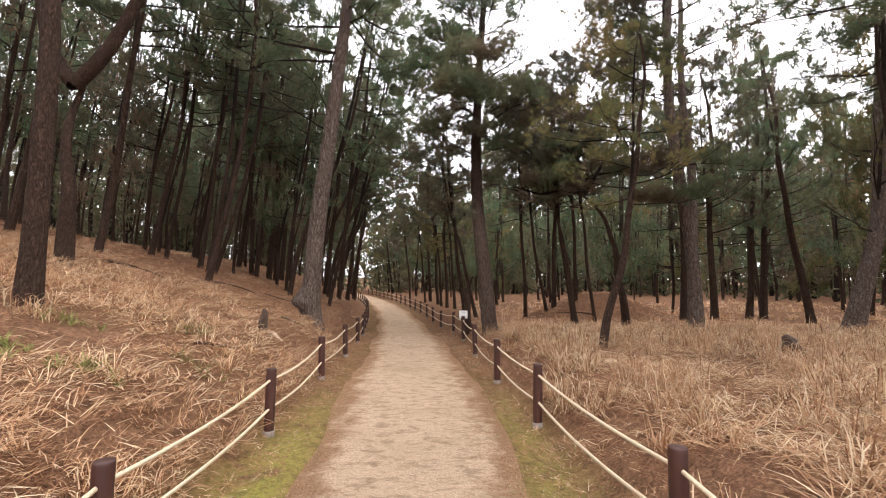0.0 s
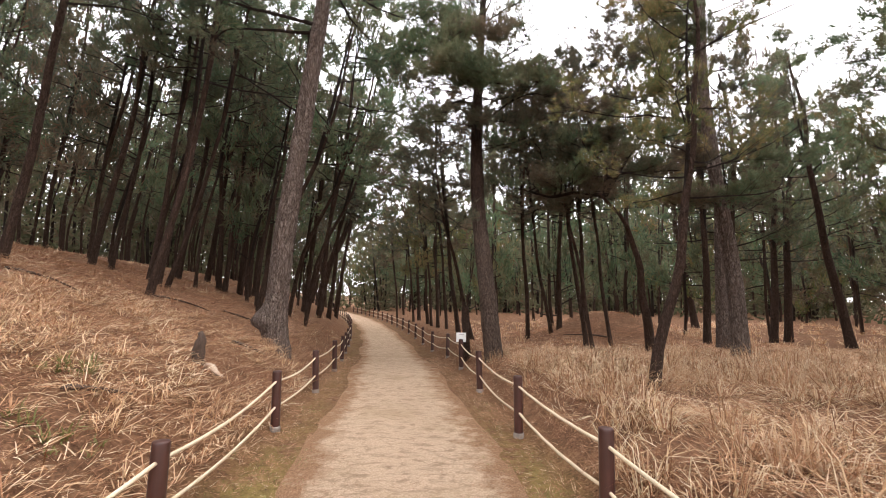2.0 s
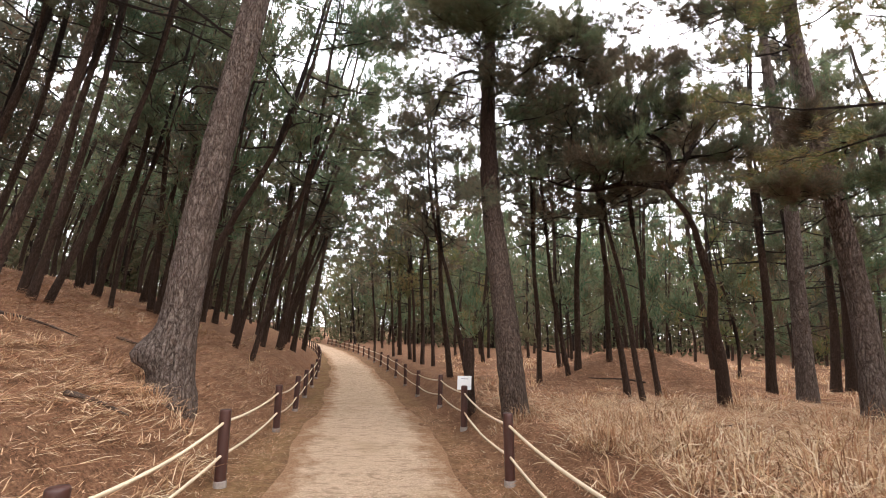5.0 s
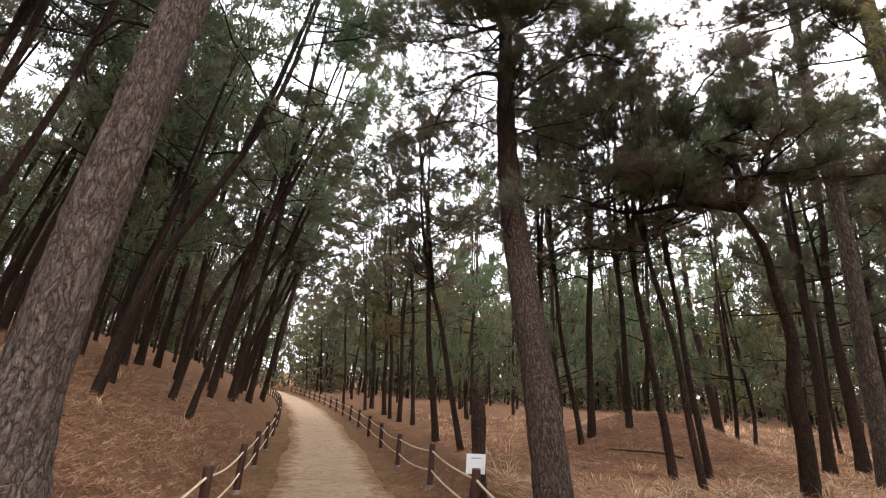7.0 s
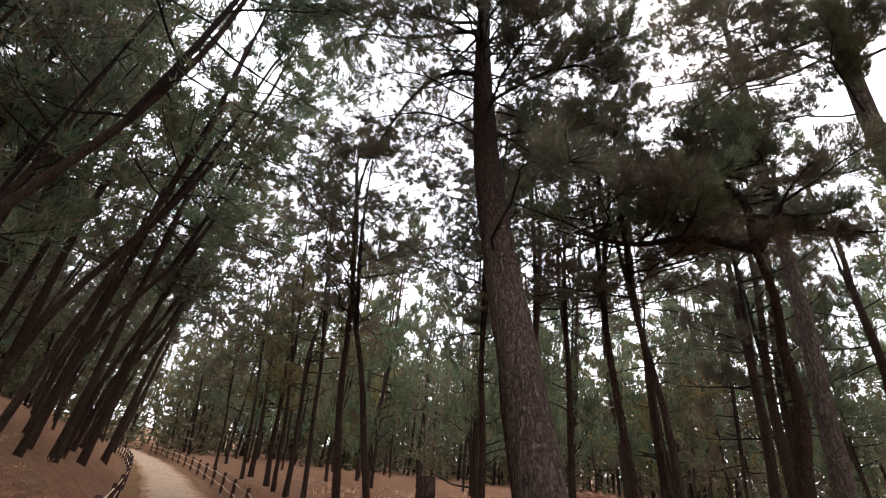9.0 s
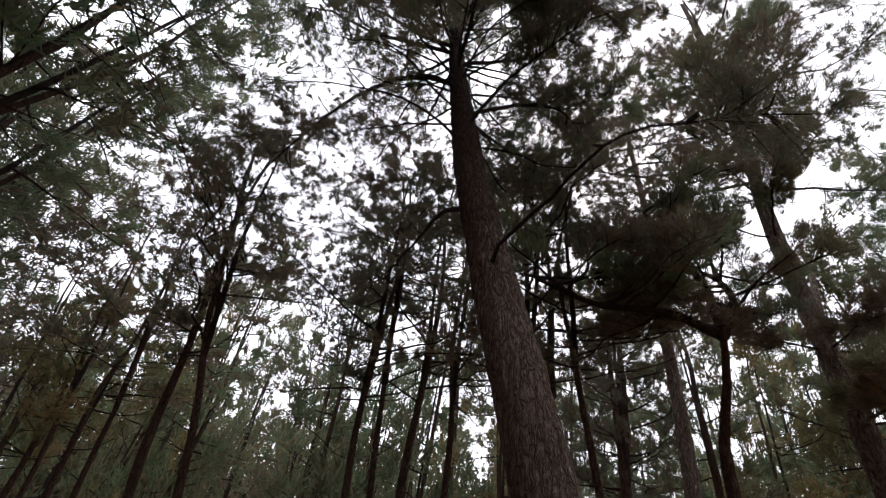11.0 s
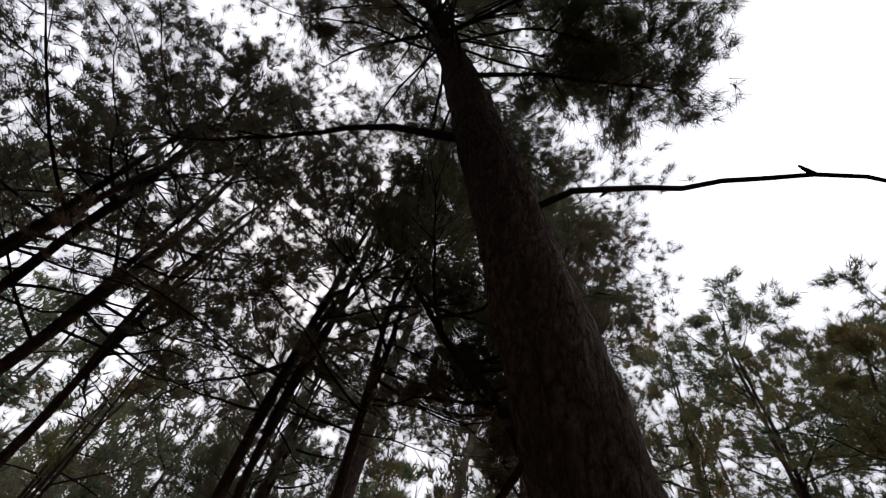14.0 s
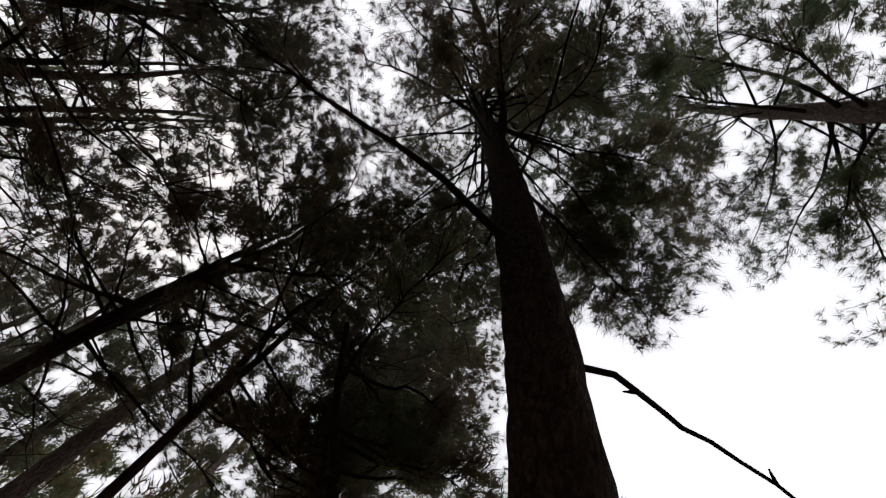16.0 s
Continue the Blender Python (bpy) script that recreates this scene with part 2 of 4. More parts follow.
def sheet(name, xs, ys, height, material_, across):
    """A sheet over rows ys; xs holds each row's x."""
    r, c = xs.shape
    yy = np.repeat(ys[:, None], c, 1)
    v = np.stack([xs, yy, height(xs, yy)], -1).reshape(-1, 3)
    i = (np.arange(r - 1)[:, None] * c + np.arange(c - 1)[None]).ravel()
    me = mesh_from(name, v, np.stack([i, i + 1, i + c + 1, i + c], 1), material_)
    a = me.attributes.new("across", "FLOAT", "POINT")
    a.data.foreach_set("value", across(xs, yy).ravel().astype(np.float32))
    return new(name, me)


def spaced(*stretches):
    out = [np.linspace(a, b, n, endpoint=False) for a, b, n in stretches]
    return np.concatenate(out + [[stretches[-1][1]]])


def mossy(x, y):
    """Where moss and short grass grow: strips along the path."""
    d = x - centre(y)
    left = np.exp(-((d + 1.15) / 0.36) ** 2) * (0.15 + 0.85 * np.exp(-((y - 3.6) / 2.4) ** 2))
    right = np.exp(-((d - 1.2) / 0.3) ** 2) * (0.1 + 0.55 * np.exp(-((y - 4.5) / 2.5) ** 2))
    return np.clip(left + right, 0, 1)


gy = spaced((-700, -60, 12), (-60, -10, 50), (-10, 30, 240), (30, 80, 100), (80, 900, 14))
gd = spaced((-700, -60, 12), (-60, -12, 48), (-12, 12, 150), (12, 60, 60), (60, 700, 12))
gx = centre(np.clip(gy, -60, 80))[:, None] + gd[None]
ground = sheet("ground", gx, gy, lambda x, y: land(x, y) - 0.05 * ease(0.95, 0.75, np.abs(x - centre(y) - 0.04)) * (y < 61), ground_material(), mossy)
tagged(ground, "sandy forest floor under brown pine needles and dry grass", "ground", kind="structure")

py = spaced((-12, 30, 420), (30, 62, 100))
pu = np.linspace(-1, 1, 33)
wob_l = 0.07 * np.sin(py * 1.1) + 0.02 * np.sin(py * 3.3 + 1)
wob_r = 0.06 * np.sin(py * 0.9 + 2) + 0.02 * np.sin(py * 2.9)
half = np.where(pu[None] < 0, 0.97 + wob_l[:, None], 1.0 + wob_r[:, None])
px = centre(py)[:, None] + 0.04 + pu[None] * half
trodden = lambda x, y: land(x, y) + 0.004 + 0.010 * np.sin(5 * x + 2 * y) * np.sin(3.1 * y) * np.sin(1.1 * y + x)
footpath = sheet("path", px, py, trodden, path_material(), lambda x, y: np.abs(np.repeat(pu[None], len(py), 0)))
tagged(footpath, "trodden sandy footpath with shallow ruts and loose litter", "path", kind="structure")


# ---- helpers for things ----
def part(name, me, parent, label=""):
    ob = new(name, me)
    ob.parent = parent
    return tagged(ob, label)


def empty(name, x, y, z):
    ob = new(name)
    ob.location = (x, y, z)
    return ob


def tube(points, radii, sides=8, cap=True):
    """Verts and quads of a tapering tube along points."""
    p = np.asarray(points, float)
    n = len(p)
    r = np.asarray(radii, float)
    tan = np.gradient(p, axis=0)
    tan /= np.linalg.norm(tan, axis=1)[:, None] + 1e-9
    ref = np.array([1.0, 0, 0]) if abs(tan[:, 0]).mean() < 0.8 else np.array([0, 1.0, 0])
    u = ref - tan * (tan @ ref)[:, None]
    u /= np.linalg.norm(u, axis=1)[:, None]
    w = np.cross(tan, u)
    a = np.linspace(0, 2 * np.pi, sides, endpoint=False)
    ring = u[:, None] * np.cos(a)[None, :, None] + w[:, None] * np.sin(a)[None, :, None]
    rr = r[:, None, None] if r.ndim == 1 else r[:, :, None]
    v = (p[:, None] + ring * rr).reshape(-1, 3)
    i = np.arange(n - 1)[:, None] * sides
    j = np.arange(sides)[None]
    k = (j + 1) % sides
    f = np.stack([i + j, i + k, i + sides + k, i + sides + j], -1).reshape(-1, 4)
    if cap:
        v = np.vstack([v, p[:1], p[-1:]])
        j = np.arange(sides)
        k = (j + 1) % sides
        e = (n - 1) * sides
        f = np.vstack([f, np.stack([k, j, j * 0 + n * sides, j * 0 + n * sides], 1), np.stack([e + j, e + k, j * 0 + n * sides + 1, j * 0 + n * sides + 1], 1)])
    return v, f


def joined(pieces):
    vs, fs, o = [], [], 0
    for v, f in pieces:
        vs.append(v)
        fs.append(f + o)
        o += len(v)
    return np.vstack(vs), np.vstack(fs)


def tri_tubes(v, f):
    """Quads to triangles, dropping the doubled corner of caps."""
    t = np.vstack([f[:, [0, 1, 2]], f[:, [0, 2, 3]]])
    return v, t[(t[:, 0] != t[:, 1]) & (t[:, 1] != t[:, 2]) & (t[:, 0] != t[:, 2])]


def bend(points, n):
    """n points along a smooth line through points."""
    p = np.asarray(points, float)
    s = np.concatenate([[0], np.cumsum(np.linalg.norm(np.diff(p, axis=0), axis=1))])
    g = np.gradient(p, s, axis=0) if len(p) > 2 else np.repeat((p[1:] - p[:1]) / s[-1], 2, 0)
    out = []
    for q in np.linspace(0, s[-1], n):
        i = min(len(p) - 2, max(0, int(np.searchsorted(s, q) - 1)))
        h = s[i + 1] - s[i]
        t = (q - s[i]) / h
        out.append((2 * t**3 - 3 * t**2 + 1) * p[i] + (t**3 - 2 * t**2 + t) * h * g[i] + (-2 * t**3 + 3 * t**2) * p[i + 1] + (t**3 - t**2) * h * g[i + 1])
    return np.array(out)


def tufts(places, ways, rng, needles=12, length=0.17, width=0.016, spread=0.9):
    """Bunches of pine needles, each a thin blade, at places and fanning about ways."""
    n = len(places)
    way = ways / (np.linalg.norm(ways, axis=1)[:, None] + 1e-9)
    d = way[:, None] + rng.normal(0, spread, (n, needles, 3)) * 0.75
    d /= np.linalg.norm(d, axis=2)[..., None] + 1e-9
    ln = length * rng.uniform(0.65, 1.25, (n, needles, 1))
    side = np.cross(d, rng.normal(0, 1, (n, needles, 3)))
    side /= np.linalg.norm(side, axis=2)[..., None] + 1e-9
    base = places[:, None] + rng.normal(0, length * 0.16, (n, needles, 3))
    v = np.stack([base - side * width / 2, base + side * width / 2, base + d * ln], 2).reshape(-1, 3)
    return v, np.arange(n * needles * 3).reshape(-1, 3)


def bough(rng, line, radius, twigs, tip=0.35, twig_length=0.3, twig_sides=3, bunches=(4, 8), lift=0.25):
    """One limb along line: its tubes, and the places and ways of its needle bunches."""
    pts = np.asarray(line, float)
    n = len(pts)
    k = np.linspace(0, 1, n)
    length = np.linalg.norm(np.diff(pts, axis=0), axis=1).sum()
    tubes = [tube(pts, radius * (1 - 0.82 * k), 5 if twig_sides else 3, False)]
    at, to = [], []
    for _ in range(twigs):
        s = rng.uniform(tip, 1.0) * (n - 1)
        i = min(n - 2, int(s))
        way = pts[i + 1] - pts[i]
        b = pts[i] + way * (s - i)
        way = way / (np.linalg.norm(way) + 1e-9)
        side = np.cross(way, [0, 0, 1])
        tw = way * rng.uniform(0.2, 1) + side * rng.normal(0, 0.9) + np.array([0, 0, rng.uniform(-0.25, 0.75)])
        tw /= np.linalg.norm(tw)
        ln = length * rng.uniform(0.5, 1.1) * twig_length
        q = b + tw * (np.linspace(0, 1, 4) * ln)[:, None] + np.array([0, 0, 1]) * (np.linspace(0, 1, 4) ** 2 * ln * lift)[:, None]
        if twig_sides:
            tubes.append(tube(q if twig_sides > 3 else q[[0, 3]], radius * 0.28 * (np.array([1, 0.75, 0.5, 0.25]) if twig_sides > 3 else np.array([1, 0.3])), twig_sides, False))
        for s2 in rng.uniform(0.35, 1.08, rng.integers(*bunches)):
            at.append(b + tw * s2 * ln + np.array([0, 0, s2 * s2 * ln * lift]) + rng.normal(0, 0.09 * ln + 0.03, 3))
            to.append(tw + np.array([0, 0, 0.5]))
    return tubes, at, to


def limb_line(rng, start, azimuth, length, pitch, rise, n=7):
    k = np.linspace(0, 1, n)
    out = np.array([np.cos(azimuth), np.sin(azimuth), 0])
    side = np.array([-out[1], out[0], 0])
    pts = np.asarray(start) + out * (k * length)[:, None] + side * (np.cumsum(rng.normal(0, 0.07 * length, n)) * k)[:, None]
    pts[:, 2] += length * (pitch * k + rise * k**2) + np.cumsum(rng.normal(0, 0.02 * length, n)) * k
    return pts


def crown_mesh(seed, height, radius, limbs, twigs, needles_mat, blade=0.018, length=0.19, needles=11, bunches=(4, 8), dead=2, twig_sides=3):
    """Branches and foliage of a pine's crown whose foot is the origin."""
    rng = np.random.default_rng(seed)
    tubes, at, to = [], [], []
    for i in range(limbs):
        s = (i + rng.uniform(0, 1)) / limbs
        env = radius * (0.6 + 0.5 * np.sin(np.pi * min(1, 0.2 + s * 0.7))) * rng.uniform(0.55, 1.2) * (1 - 0.55 * s**3)
        line = limb_line(rng, (0, 0, height * s * 0.96), rng.uniform(0, 2 * np.pi), env, rng.uniform(-0.15, 0.3), rng.uniform(-0.1, 0.35), 7 if twig_sides else 4)
        tb, p, w = bough(rng, line, 0.007 + 0.008 * env * (1 - 0.6 * s), twigs, 0.25, 0.34, twig_sides, bunches)
        tubes += tb
        if i >= dead:
            at += p
            to += w
    k = np.linspace(0, 1, 6)
    tip = np.stack([0.15 * np.sin(5 * k + seed) * k, 0.15 * np.sin(4 * k + 2 * seed) * k, k * height], 1)
    tubes.append(tube(tip, 0.05 * (1 - 0.85 * k), 6, False))
    bv, bf = tri_tubes(*joined(tubes))
    fv, ff = tufts(np.array(at), np.array(to), rng, needles, length, blade)
    return mesh_from("crown", np.vstack([bv, fv]), np.vstack([bf, ff + len(bv)]), BRANCH, False, needles_mat, len(bf))


CROWNS = {
    "tall": (6.5, [crown_mesh(11 + i, 6.5, 1.8, 25, 10, NEEDLES, 0.0145, 0.147, 17) for i in range(4)]),
    "bushy": (5.0, [crown_mesh(31 + i, 5.0, 2.0, 25, 10, NEEDLES_OLIVE, 0.0103, 0.128, 26, (4, 8), 1) for i in range(3)]),
    "dark": (5.5, [crown_mesh(51 + i, 5.5, 1.9, 24, 11, NEEDLES_DARK, 0.0078, 0.112, 33) for i in range(3)]),
    "far_tall": (6.5, [crown_mesh(71 + i, 6.5, 1.8, 20, 7, (NEEDLES, NEEDLES_DARK)[i % 2], 0.042, 0.26, 6, (3, 6), 1, 0) for i in range(4)]),
    "far_bushy": (6.0, [crown_mesh(91 + i, 6.0, 1.8, 22, 7, (NEEDLES, NEEDLES_OLIVE, NEEDLES)[i], 0.042, 0.26, 6, (3, 6), 0, 0) for i in range(3)]),
}


def pine(x, y, radius, leans, height=10.0, crown="tall", crown_from=None, label="", spread=1.0, bark=None, sides=10, group="", rng=random.Random(5)):
    """A pine standing at x, y. leans: offsets from its foot and heights above the datum that its trunk passes through."""
    z0 = float(land(x, y))
    tree = empty("pine_tree", x, y, z0)
    tagged(tree, label or "tall slender pine with dark bark on needle-covered ground", "tree", group)
    pts = [(0, 0, -0.25)] + [(dx, dy, z - z0) for dx, dy, z in leans]
    ex, ey, ez = pts[-1]
    bx, by, bz = pts[-2]
    if ez < height:
        k = (height - ez) / max(0.5, ez - bz)
        pts.append((ex + (ex - bx) * min(k, 2.0) * 0.6, ey + (ey - by) * min(k, 2.0) * 0.6, height))
    line = bend(pts, 16)
    s = np.linspace(0, 1, 16)
    wig = np.array([rng.uniform(-1, 1) for _ in range(4)])
    line[:, 0] += (max(radius * 0.7, 0.13) * np.sin(s * 9 + wig[0] * 3) + 0.04 * np.sin(s * 21 + wig[2] * 3)) * s
    line[:, 1] += (max(radius * 0.7, 0.13) * np.sin(s * 8 + wig[1] * 3) + 0.04 * np.sin(s * 19 + wig[3] * 3)) * s
    rad = radius * (1 - 0.75 * s) * (0.93 + 0.25 * np.exp(-s * 30))
    v, f = tube(line, rad, sides, False)
    part("trunk", mesh_from("trunk", v, f, bark or BARK_DARK), tree)
    if not crown:
        return tree, line
    cf = crown_from if crown_from is not None else height * 0.45
    i = int(np.argmin(np.abs(line[:, 2] - cf)))
    foot, tip = Vector(line[i]), Vector(line[-1])
    turn = Vector((0, 0, 1)).rotation_difference((tip - foot).normalized()).to_matrix().to_4x4()
    ref, pool = CROWNS[crown]
    tall = (tip - foot).length * 1.1
    m = Matrix.Translation(foot) @ turn @ pose(0, 0, 0, 0, 0, rng.uniform(0, 360)) @ Matrix.Diagonal((spread, spread, tall / ref, 1))
    tagged(part("crown", rng.choice(pool), tree), kind="stuff").matrix_local = m
    return tree, line


# ---- the two great pines by the path ----
def barked(line, radius, sides, plate=11.0, depth=0.016, flare=None):
    """A trunk whose bark stands in plates."""
    n = len(line)
    k = np.arange(sides) / sides * 2 * np.pi
    r = np.zeros((n, sides))
    for i in range(n):
        for j in range(sides):
            q = Vector((math.cos(k[j]) * radius[i] * plate, math.sin(k[j]) * radius[i] * plate, line[i][2] * plate * 0.32))
            q += 0.35 * noise.noise_vector(q * 0.8)
            d = noise.voronoi(q)[0]
            r[i, j] = radius[i] + depth * (min(0.45, d[1] - d[0]) / 0.45 - 0.6) + 0.012 * noise.noise(q * 0.3)
            if flare:
                r[i, j] += flare(k[j], line[i][2])
    return tube(line, r, sides, False)


def add_branch(tree, rng, pts, radius, twigs, tip=0.3, twig_length=0.28, needles=36, blade=0.0062, length=0.10, bunches=(8, 13), mat=None, stubs=0, lift=0.25):
    """A limb of its own under the tree, with its sprays of needles."""
    line = bend(pts, 14)
    line[1:-1] += rng.normal(0, 0.005, (12, 3))
    tubes, at, to = bough(rng, line, radius, twigs, tip, twig_length, 4, bunches, lift)
    for _ in range(stubs):
        i = rng.integers(3, 12)
        d = rng.normal(0, 1, 3)
        tubes.append(tube(line[i] + np.outer(np.linspace(0, 1, 3), d / np.linalg.norm(d) * 0.07), [0.012, 0.009, 0.004], 5))
    bv, bf = tri_tubes(*joined(tubes))
    branch = part("branch", mesh_from("branch", bv, bf, BRANCH), tree)
    if at:
        fv, ff = tufts(np.array(at), np.array(to), rng, needles, length, blade)
        tagged(part("needle_spray", mesh_from("needle_spray", fv, ff, mat or NEEDLES_DARK, False), branch, "dark green pine needles"), kind="stuff")
    return branch


def great_pine(x, y, leans, radius, height, label, flare=None, taper=0.72, bark=BARK):
    z0 = float(land(x, y))
    tree = empty("pine_tree", x, y, z0)
    tagged(tree, label, "tree")
    pts = [(0, 0, -0.3)] + [(a, b, c - z0) for a, b, c in leans]
    line = bend(pts, 150)
    s = line[:, 2] / height
    v, f = barked(line, radius * (1 - taper * np.clip(s, 0, 1)), 44, flare=flare)
    part("trunk", mesh_from("trunk", v, f, bark), tree, "trunk with thick plated grey-brown bark")
    return tree, line, z0


def on_trunk(line, z):
    return line[int(np.argmin(np.abs(line[:, 2] - z)))]


T1 = (1.26, 11.95)
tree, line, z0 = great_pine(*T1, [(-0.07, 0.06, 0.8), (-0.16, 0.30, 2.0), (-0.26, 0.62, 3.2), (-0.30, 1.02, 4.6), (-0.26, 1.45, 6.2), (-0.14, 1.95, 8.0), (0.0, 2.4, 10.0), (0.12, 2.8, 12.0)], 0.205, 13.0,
                            "thick leaning pine with plated grey-brown bark behind the rope fence", bark=BARK_DARK_TOP)
rng = np.random.default_rng(77)
local = lambda *ps: [(px_ + 0.11 - T1[0], py_ - T1[1], pz_ - z0) for px_, py_, pz_ in ps]
# long arching limbs that show singly
add_branch(tree, rng, local((0.88, 12.62, 3.36), (0.74, 12.50, 3.40), (0.62, 11.9, 3.57), (0.52, 11.6, 3.60), (0.39, 11.29, 3.48), (0.37, 11.0, 3.32), (0.38, 10.72, 3.14)), 0.019, 16, 0.88, 0.14, 30, 0.003, 0.10, (5, 9), NEEDLES_DARK, 4, 0.0)
add_branch(tree, rng, local((0.92, 13.45, 6.4), (0.80, 13.5, 6.6), (0.45, 14.1, 7.05), (0.1, 15.2, 7.15), (-0.16, 16.6, 6.85), (-0.3, 17.4, 6.4)), 0.045, 16, 0.35, 0.24)
add_branch(tree, rng, local((0.86, 12.94, 4.25), (1.1, 13.7, 4.75), (1.5, 14.8, 5.0), (1.7, 16.0, 4.9)), 0.034, 10, 0.5, 0.2, stubs=4)
add_branch(tree, rng, local((0.86, 13.12, 5.18), (0.3, 13.4, 5.6), (-0.4, 13.9, 5.7), (-1.1, 14.4, 5.5)), 0.018, 4, 0.7, 0.18)
add_branch(tree, rng, local((0.6, 14.0, 6.95), (0.55, 14.3, 6.3), (0.5, 14.4, 5.6), (0.45, 14.3, 5.0)), 0.014, 3, 0.8, 0.12)
add_branch(tree, rng, local((0.88, 13.35, 5.98), (1.6, 12.8, 6.4), (2.2, 12.7, 6.65), (2.7, 12.8, 6.6)), 0.03, 18, 0.3, 0.2)
add_branch(tree, rng, local((0.86, 13.22, 5.58), (0.78, 12.6, 5.72), (0.72, 12.0, 5.6), (0.66, 11.5, 5.4)), 0.024, 22, 0.25, 0.22)
for z, az, ln in ((6.9, -1.9, 2.2), (7.1, -1.4, 2.3), (7.3, -2.2, 2.3), (7.5, -1.6, 2.6), (7.7, -1.0, 2.2), (7.9, -1.9, 2.7), (8.1, -2.5, 2.2), (8.4, -1.4, 2.6), (8.7, -2.0, 2.5), (7.6, -0.6, 2.0)):
    q = limb_line(rng, on_trunk(line, z - z0), az, ln, rng.uniform(-0.3, -0.05), rng.uniform(-0.25, -0.1), 5)
    add_branch(tree, rng, q, 0.018, int(15 * ln), 0.45, 0.22, 30, 0.0065, 0.12, (7, 12), (NEEDLES_DARK, NEEDLES)[int(z * 10) % 2])
for z, az, ln in ((5.2, -0.5, 1.5), (5.5, 0.2, 1.5), (5.7, 2.3, 1.7), (6.0, 2.9, 1.9), (6.3, 1.9, 2.1), (6.6, 2.6, 2.3), (6.9, 3.1, 2.2), (7.1, 2.1, 2.5), (7.4, 2.7, 2.6), (7.7, 1.7, 2.3)):
    q = limb_line(rng, on_trunk(line, z - z0), az, ln, rng.uniform(0.05, 0.25), rng.uniform(-0.25, 0.0), 6)
    add_branch(tree, rng, q, 0.016, int(13 * ln), 0.22, 0.26, 24, 0.0065, 0.10, (6, 10), (NEEDLES, NEEDLES_DARK)[int(z * 10) % 2])
for z, az, ln in ((5.9, -0.3, 1.6), (6.2, 0.3, 1.7), (6.5, -0.7, 1.9), (6.8, 0.0, 2.2), (7.0, 0.6, 2.0), (7.4, -0.3, 2.4), (7.8, 0.4, 2.2)):
    q = limb_line(rng, on_trunk(line, z - z0), az, ln, rng.uniform(0.0, 0.2), rng.uniform(-0.2, 0.05), 6)
    add_branch(tree, rng, q, 0.017, int(14 * ln), 0.25, 0.26, 26, 0.006, 0.10, (7, 11), NEEDLES_DARK)
for i in range(34):
    s = (i + rng.uniform(0, 1)) / 34
    z = 7.2 + 4.8 * s
    ln = rng.uniform(1.3, 2.7) * (1 - 0.5 * s**2)
    az = rng.uniform(0, 2 * np.pi)
    p = on_trunk(line, z)
    q = limb_line(rng, p, az, ln, rng.uniform(-0.1, 0.35), rng.uniform(-0.1, 0.3), 5)
    add_branch(tree, rng, q, 0.014 + 0.012 * ln * (1 - s), int(11 + 5.5 * ln), 0.18, 0.28, 28, 0.006, 0.10, (7, 11), (NEEDLES_DARK, NEEDLES)[i % 2])
for z, az, ln in ((8.3, 3.5, 2.0), (8.9, 4.0, 1.9), (9.4, 3.2, 2.2), (9.9, 3.8, 2.0), (10.4, 4.4, 1.9), (10.8, 3.3, 1.6)):
    q = limb_line(rng, on_trunk(line, z - z0), az, ln, rng.uniform(0.0, 0.2), rng.uniform(-0.1, 0.1), 5)
    add_branch(tree, rng, q, 0.017, int(14 * ln), 0.12, 0.24, 34, 0.0062, 0.10, (8, 12), NEEDLES)

T0 = (-3.12, 10.85)
root = lambda a, z: 0.23 * math.exp(-((z - 0.46) / (0.11 if z < 0.46 else 0.24)) ** 2) * max(0, math.cos(a - 3.6)) ** 2 + 0.09 * math.exp(-max(0, z) / 0.22)
tree, line, z0 = great_pine(*T0, [(0.02, 0, 1.4), (0.10, 0, 2.7), (0.32, 0, 4.6), (0.62, 0, 7.2), (0.80, 0.05, 8.9), (1.1, 0.2, 11.5), (1.2, 0.3, 13.5)], 0.225, 14.0,
                            "thick leaning pine with a swollen root on the bank", root)
for i in range(34):
    s = (i + rng.uniform(0, 1)) / 34
    z = 6.3 + 6.6 * s
    ln = rng.uniform(1.4, 3.0) * (1 - 0.45 * s**2)
    q = limb_line(rng, on_trunk(line, z), rng.uniform(0, 2 * np.pi), ln, rng.uniform(-0.25, 0.25), rng.uniform(-0.2, 0.25), 5)
    add_branch(tree, rng, q, 0.013 + 0.011 * ln * (1 - s), int(10 + 5 * ln) if i > 4 else 2, 0.3, 0.26, 22, 0.009, 0.12, (6, 10), NEEDLES)
for z, az, ln in ((9.6, -0.5, 2.2), (10.2, 0.4, 2.3), (10.8, -0.1, 2.4), (11.3, 0.9, 2.0), (11.8, -0.8, 2.1), (12.3, 0.2, 2.0), (12.7, -0.3, 1.7)):
    q = limb_line(rng, on_trunk(line, z - z0), az, ln, rng.uniform(-0.1, 0.15), rng.uniform(-0.15, 0.1), 5)
    add_branch(tree, rng, q, 0.018, int(12 * ln), 0.2, 0.25, 18, 0.010, 0.14, (6, 10), NEEDLES_DARK)
q = on_trunk(line, 3.9)
add_branch(tree, rng, [q, q + np.array((-0.5, 0, 0.05)), q + np.array((-0.75, 0.1, -0.3)), q + np.array((-0.7, 0.1, -0.55))], 0.022, 1, 0.6, 0.2)
q = on_trunk(line, 4.6)
